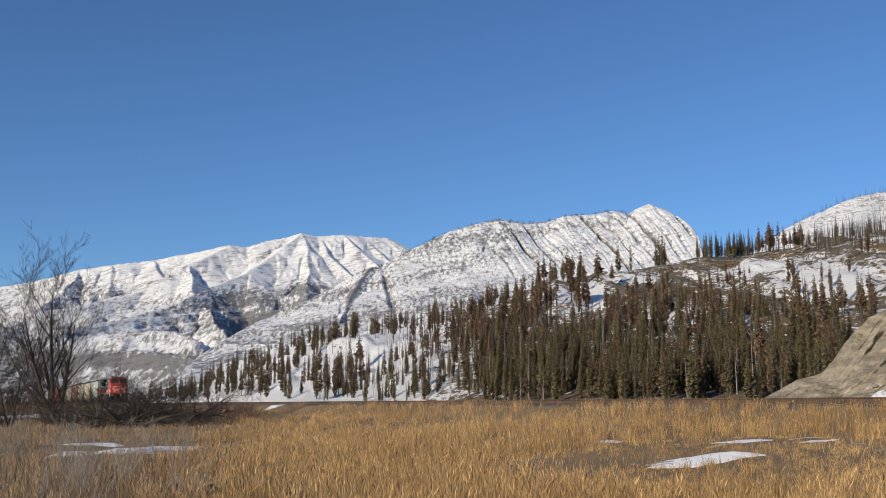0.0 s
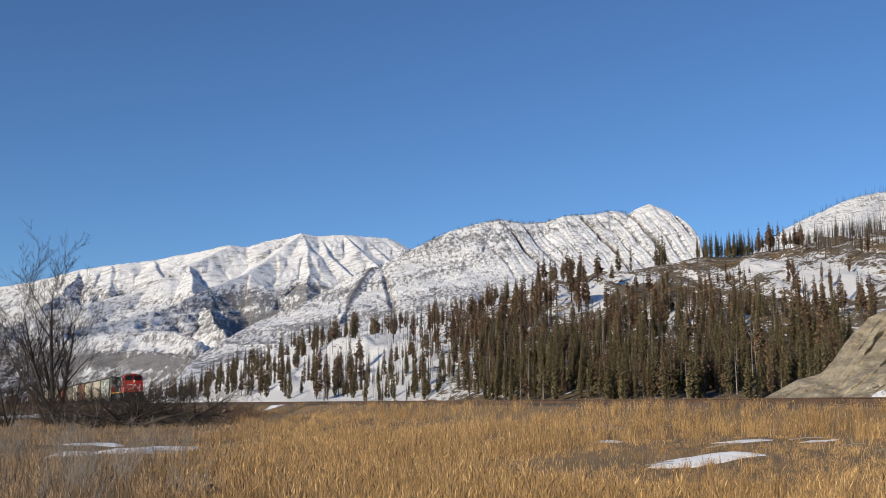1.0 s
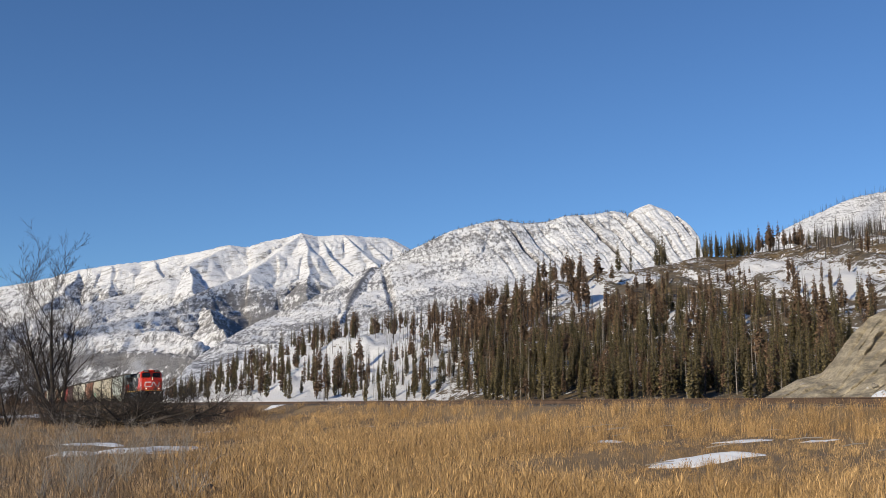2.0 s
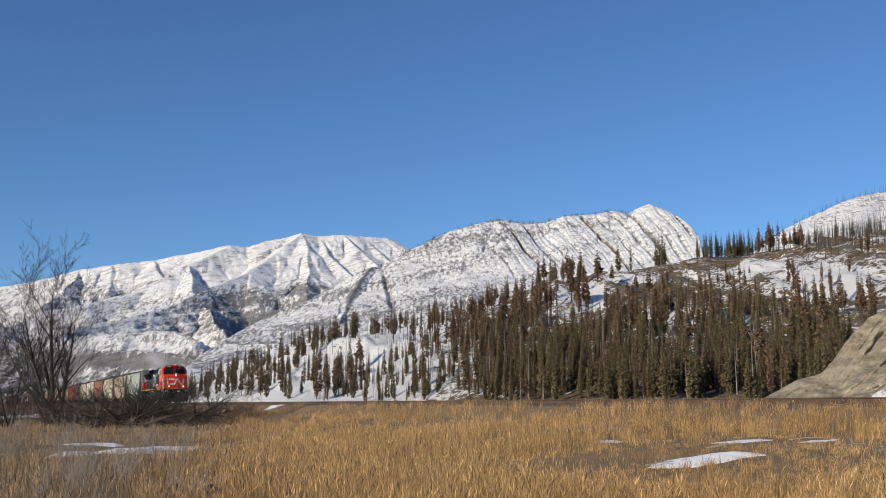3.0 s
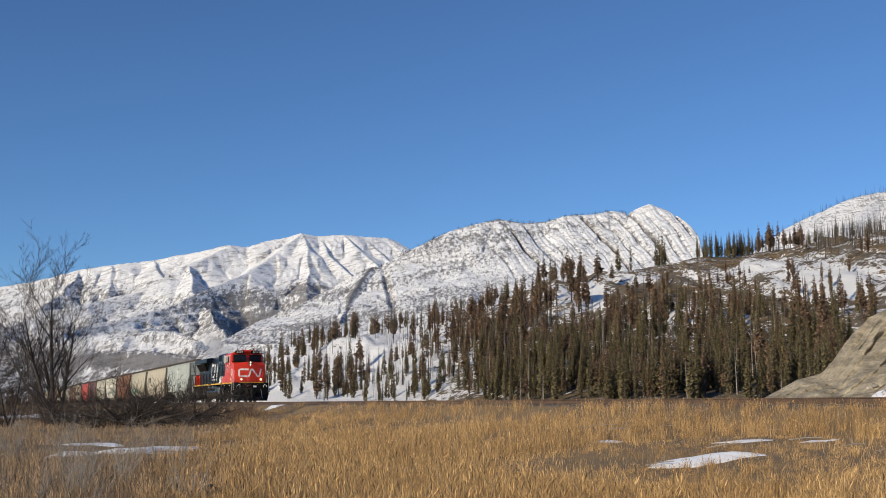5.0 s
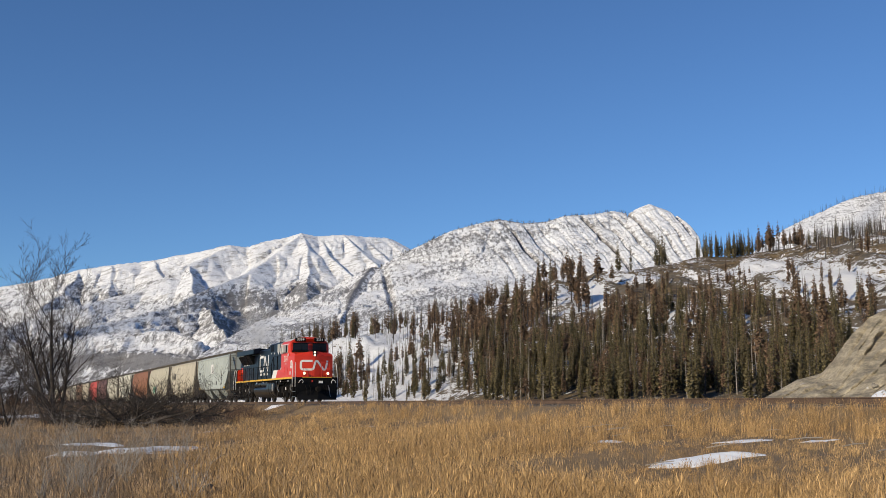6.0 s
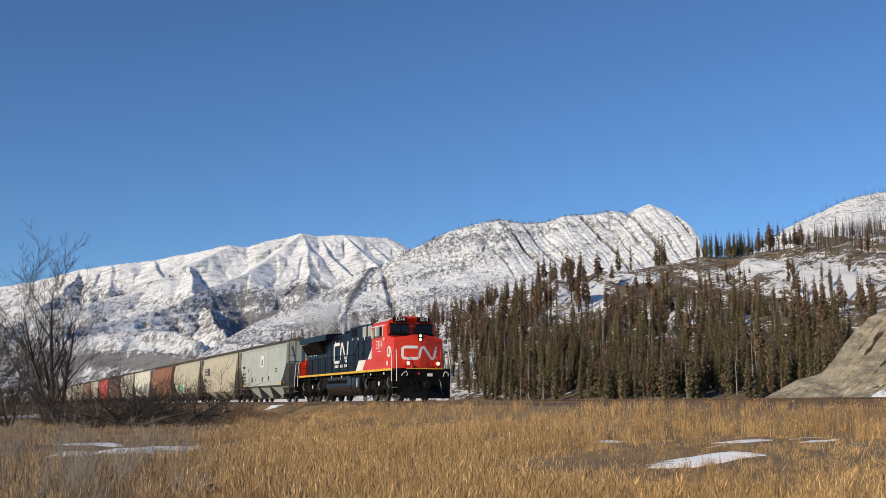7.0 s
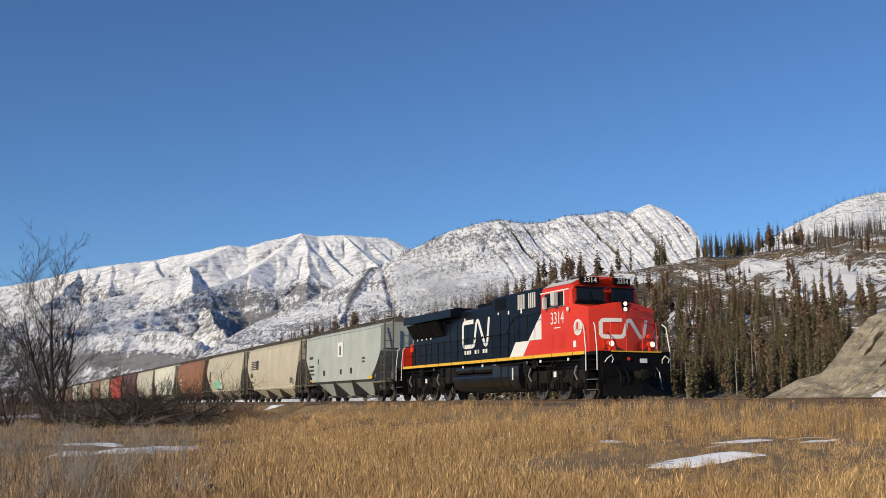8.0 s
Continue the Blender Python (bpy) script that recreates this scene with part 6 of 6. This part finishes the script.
def bare_trees():
    g = lambda x, y: float(field_height(x, y))
    def tree(name, x, y, seed, trunks, depth, label, group="", spread=0.48, ratio=0.55, lift=0.6, cat="tree", mats=(CHARRED, TWIG)):
        thick, thin = limb_tree(seed, trunks, depth, spread, ratio, lift)
        if cat == "tree":
            t = thing(name, label, cat, group)
            for nm, pieces, mt in (("trunk", thick, mats[0]), ("twig_crown", thin, mats[1])):
                o = joined_tris(nm, *gather(pieces), mt)
                o.parent = t
        else:
            t = tagged(joined_tris(name, *gather(thick + thin), mats[0]), label, cat, group)
        t.location = (x, y, g(x, y) - 0.05)
        return t
    tree("bare_tree", -21.4, 60, 7, [((0.1, 0, 0), (-0.02, 0.05, 1), 7.4, 0.15), ((-0.1, 0.2, 0), (-0.22, -0.1, 1), 6.9, 0.13), ((0.25, 0.1, 0), (0.10, 0.0, 1), 6.0, 0.12), ((0.0, 0.4, 0), (-0.10, 0.2, 1), 6.2, 0.10), ((-0.3, 0.0, 0), (-0.45, 0.1, 1), 5.6, 0.09)], 4,
         "leafless grey-brown deciduous tree with many fine twigs", spread=0.40, ratio=0.46, lift=0.9)
    tree("bare_tree", -24.6, 62, 9, [((0, 0, 0), (-0.25, 0, 1), 4.8, 0.08), ((0.2, 0.1, 0), (0.15, 0.1, 1), 4.2, 0.07), ((-0.3, 0, 0), (-0.6, 0, 1), 4.0, 0.06)], 4, "smaller leafless tree leaning over brush", spread=0.5)
    # fallen branches, dark, tangled
    rng = random.Random(8)
    for k in range(7):
        x, y = -18.2 + k * 0.85, 57 + rng.uniform(-3, 3)
        tr = [((0, 0, 0.25), (rng.choice((-1, 1)) * rng.uniform(0.7, 1.2), rng.uniform(-0.4, 0.4), rng.uniform(0.15, 0.55)), rng.uniform(2.2, 4.2), rng.uniform(0.06, 0.11)) for _ in range(3)]
        tree("fallen_branch", x, y, 60 + k, tr, 3, "dark tangle of fallen dead branches", "dead branches under the bare tree", 0.5, 0.55, 0.5, "branches", (CHARRED, CHARRED))
    # brush thickets of thin stems
    for k in range(30):
        x, y = rng.uniform(-27, -9), rng.uniform(58, 84)
        if k > 22:
            x, y = rng.uniform(-34, -20), rng.uniform(66, 100)
        n = 12
        tr = [((rng.uniform(-0.9, 0.9), rng.uniform(-0.7, 0.7), 0), (rng.uniform(-0.5, 0.5), rng.uniform(-0.5, 0.5), 1), rng.uniform(0.8, 1.9) * (1.0 if x < -0.335 * y else 0.42), 0.016) for _ in range(n)]
        tree("shrub", x, y, 100 + k, tr, 2, "leafless brown shrub of thin stems", "shrubs along the field's edge", 0.5, 0.6, 0.5, "shrub", (BRUSH, BRUSH))
    # tall pale dead stalks close by
    for k in range(16):
        y = rng.uniform(12, 24)
        x = y * rng.uniform(-0.43, -0.22)
        tr = [((rng.uniform(-0.02, 0.02), rng.uniform(-0.02, 0.02), 0), (rng.uniform(-0.45, 0.45), rng.uniform(-0.35, 0.35), 1), rng.uniform(0.4, 0.95), 0.008) for _ in range(6)]
        tree("dead_stalk", x, y, 200 + k, tr, 2, "pale dead stalks standing in the weeds", "dead stalks in the weeds", 0.45, 0.5, 0.6, "stalks", (PALE_WOOD, PALE_WOOD))
    bm = bmesh.new()
    bmesh.ops.create_icosphere(bm, subdivisions=3, radius=0.17)
    for v in bm.verts:
        v.co *= 0.8 + 0.5 * noise.noise(v.co * 7)
    stone = tagged(part("stone", bm, BARK), "weathered brown stone half hidden in the grass", "rock")
    stone.location = (-3.05, 14.6, g(-3.05, 14.6) + 0.10)
    # bleached sticks lying in the trodden part of the field
    for k in range(16):
        x, y = rng.uniform(2.6, 8.5), rng.uniform(19, 31)
        if k > 11:
            x, y = rng.uniform(-11, -6), rng.uniform(24, 31)
        a, ln = rng.uniform(-0.5, 0.5), rng.uniform(0.4, 1.1)
        e = Vector((math.cos(a), math.sin(a), 0)) * ln / 2
        p0, p1 = Vector((x, y, 0)) - e, Vector((x, y, 0)) + e
        p0.z, p1.z = g(p0.x, p0.y) + 0.05, g(p1.x, p1.y) + rng.uniform(0.04, 0.12)
        mid = (p0 + p1) / 2 + Vector((0, rng.uniform(-0.08, 0.08), 0.02))
        bm = rod(p0, mid, 0.013, 6)
        rod(mid, p1, 0.013, 6, bm, 0.006)
        rod(mid, mid + Vector((rng.uniform(-0.15, 0.15), rng.uniform(-0.1, 0.1), 0.12)), 0.009, 5, bm, 0.004)
        tagged(part("stick", bm, PALE_WOOD), "bleached dead stick lying in trodden grass", "stick", "sticks lying in the field")
    # shrubs of dry growth by the line
    for k in range(12):
        y = rng.uniform(30, 46)
        s = rng.uniform(3.6, 4.6)
        p = line_point(rng.uniform(12, 60), s)
        tr = [((rng.uniform(-0.3, 0.3), rng.uniform(-0.3, 0.3), 0), (rng.uniform(-0.5, 0.5), rng.uniform(-0.4, 0.4), 1), rng.uniform(0.3, 0.65), 0.008) for _ in range(10)]
        tree("dry_bush", p.x, p.y, 300 + k, tr, 2, "small rusty dry bush beside the ballast", "dry bushes beside the track", 0.5, 0.55, 0.5, "shrub", (STRAW, STRAW))


plant_woods()
BANK = rock_bank()


def bank_height(x, y):
    i = np.argmin((BANK[..., 0] - x) ** 2 + (BANK[..., 1] - y) ** 2)
    return max(float(BANK[..., 2].ravel()[i]), float(field_height(x, y)))


snow_patch(18.0, 45.6, 1.5, 1.6, 0.22, 41, "heap of old snow at the foot of the bank", bank_height)
snow_patch(16.9, 45.6, 0.6, 0.8, 0.10, 43, "small heap of old snow among rubble", bank_height)
for i, (x, y, rx, ry, hgt) in enumerate(SNOW_SPOTS):
    snow_patch(x, y, rx, ry, hgt, 11 + i, "wide bright patch of old snow in the grass" if i in (0, 3, 6) else "small scrap of old snow in the grass")
grasses()
bare_trees()

# ---- exhaust smoke: clouds of fine flecks ----
def smoke_material():
    m, nt, b = nodes_of("exhaust_smoke")
    out = nt.nodes["Material Output"]
    nt.nodes.remove(b)
    lit = nt.nodes.new("ShaderNodeBsdfDiffuse")
    thru = nt.nodes.new("ShaderNodeBsdfTranslucent")
    tone = mix(nt, noise_tex(nt, coords(nt), 1.1, 3), (0.82, 0.81, 0.80), (0.95, 0.95, 0.95))
    for n in (lit, thru):
        nt.links.new(tone, n.inputs[0])
    d = nt.nodes.new("ShaderNodeMixShader")
    nt.links.new(lit.outputs[0], d.inputs[1])
    nt.links.new(thru.outputs[0], d.inputs[2])
    nt.links.new(d.outputs[0], out.inputs[0])
    return m


SMOKE = smoke_material()
smoke_puffs = []


def make_smoke():
    rng = random.Random(21)
    nr = np.random.RandomState(77)
    forms = []
    for k in range(4):
        n = 2600
        lobes = nr.normal(0, 0.45, (7, 3)) * (1.2, 0.8, 0.8)
        c = lobes[nr.randint(0, 7, n)] + nr.normal(0, 0.26, (n, 3))
        a, b = nr.normal(0, 1, (n, 3)), nr.normal(0, 1, (n, 3))
        a, b = a / np.linalg.norm(a, axis=1)[:, None], b / np.linalg.norm(b, axis=1)[:, None]
        r = nr.uniform(0.008, 0.026, (n, 1))
        V = np.stack((c - a * r, c + a * r, c + b * r), 1).reshape(-1, 3)
        forms.append(mesh_from("smoke_puff", (V, np.arange(n * 3).reshape(-1, 3)), SMOKE))
    for k in range(14):
        f = (k + 0.5) / 14
        ob = tagged(new("smoke_puff", forms[k % 4]), "thin grey-white puff of engine exhaust smoke", "smoke", "exhaust smoke behind the engine")
        r = 0.6 + 1.0 * f
        ob.scale = (r * 1.4, r, r)
        smoke_puffs.append((ob, 11.4 + 15.0 * f ** 1.1, rng.uniform(-0.4, 0.4) - 0.6 * f, 4.75 + 1.5 * f ** 0.7 + rng.uniform(-0.4, 0.4) * (0.3 + f), rng.uniform(0, 360), rng.uniform(-25, 25)))


make_smoke()


# ---- what moves ----
SPEED, LAST_S = 20.4, 33.195                # metres a second, and where the front end stands at 8 s


def motions():
    turn = pose(0, 0, 0, 0, 0, -90 + math.degrees(PHI))
    def place(back):
        return [(i * 0.5, Matrix.Translation(line_point(LAST_S + SPEED * (8.0 - i * 0.5) + back)) @ turn) for i in range(17)]
    walk(loco, place(0))
    back = 20.8 + 1.3
    for i, c in enumerate(cars):
        walk(c, place(back))
        back += 17.08 if i == 0 else 17.93
    # the smoke trails the engine, and rolls slowly
    for ob, behind, w, z, a, spin in smoke_puffs:
        rows = []
        for i in range(17):
            t = i * 0.5
            rows.append((t, Matrix.Translation(line_point(LAST_S + SPEED * (8.0 - t) + behind + 0.5 * math.sin(t * 1.7 + a), w, z + 0.15 * math.sin(t * 2.1 + a))) @ turn @ pose(0, 0, 0, a + spin * t, spin * t * 0.6, 0)))
        walk(ob, rows)
    for ob, x, r in ALL_WHEELS:
        walk(ob, [(i / 30, Matrix.Translation((x, 0, r)) @ Matrix.Rotation(SPEED * i / 30 / r, 4, "Y")) for i in range(241)])


motions()
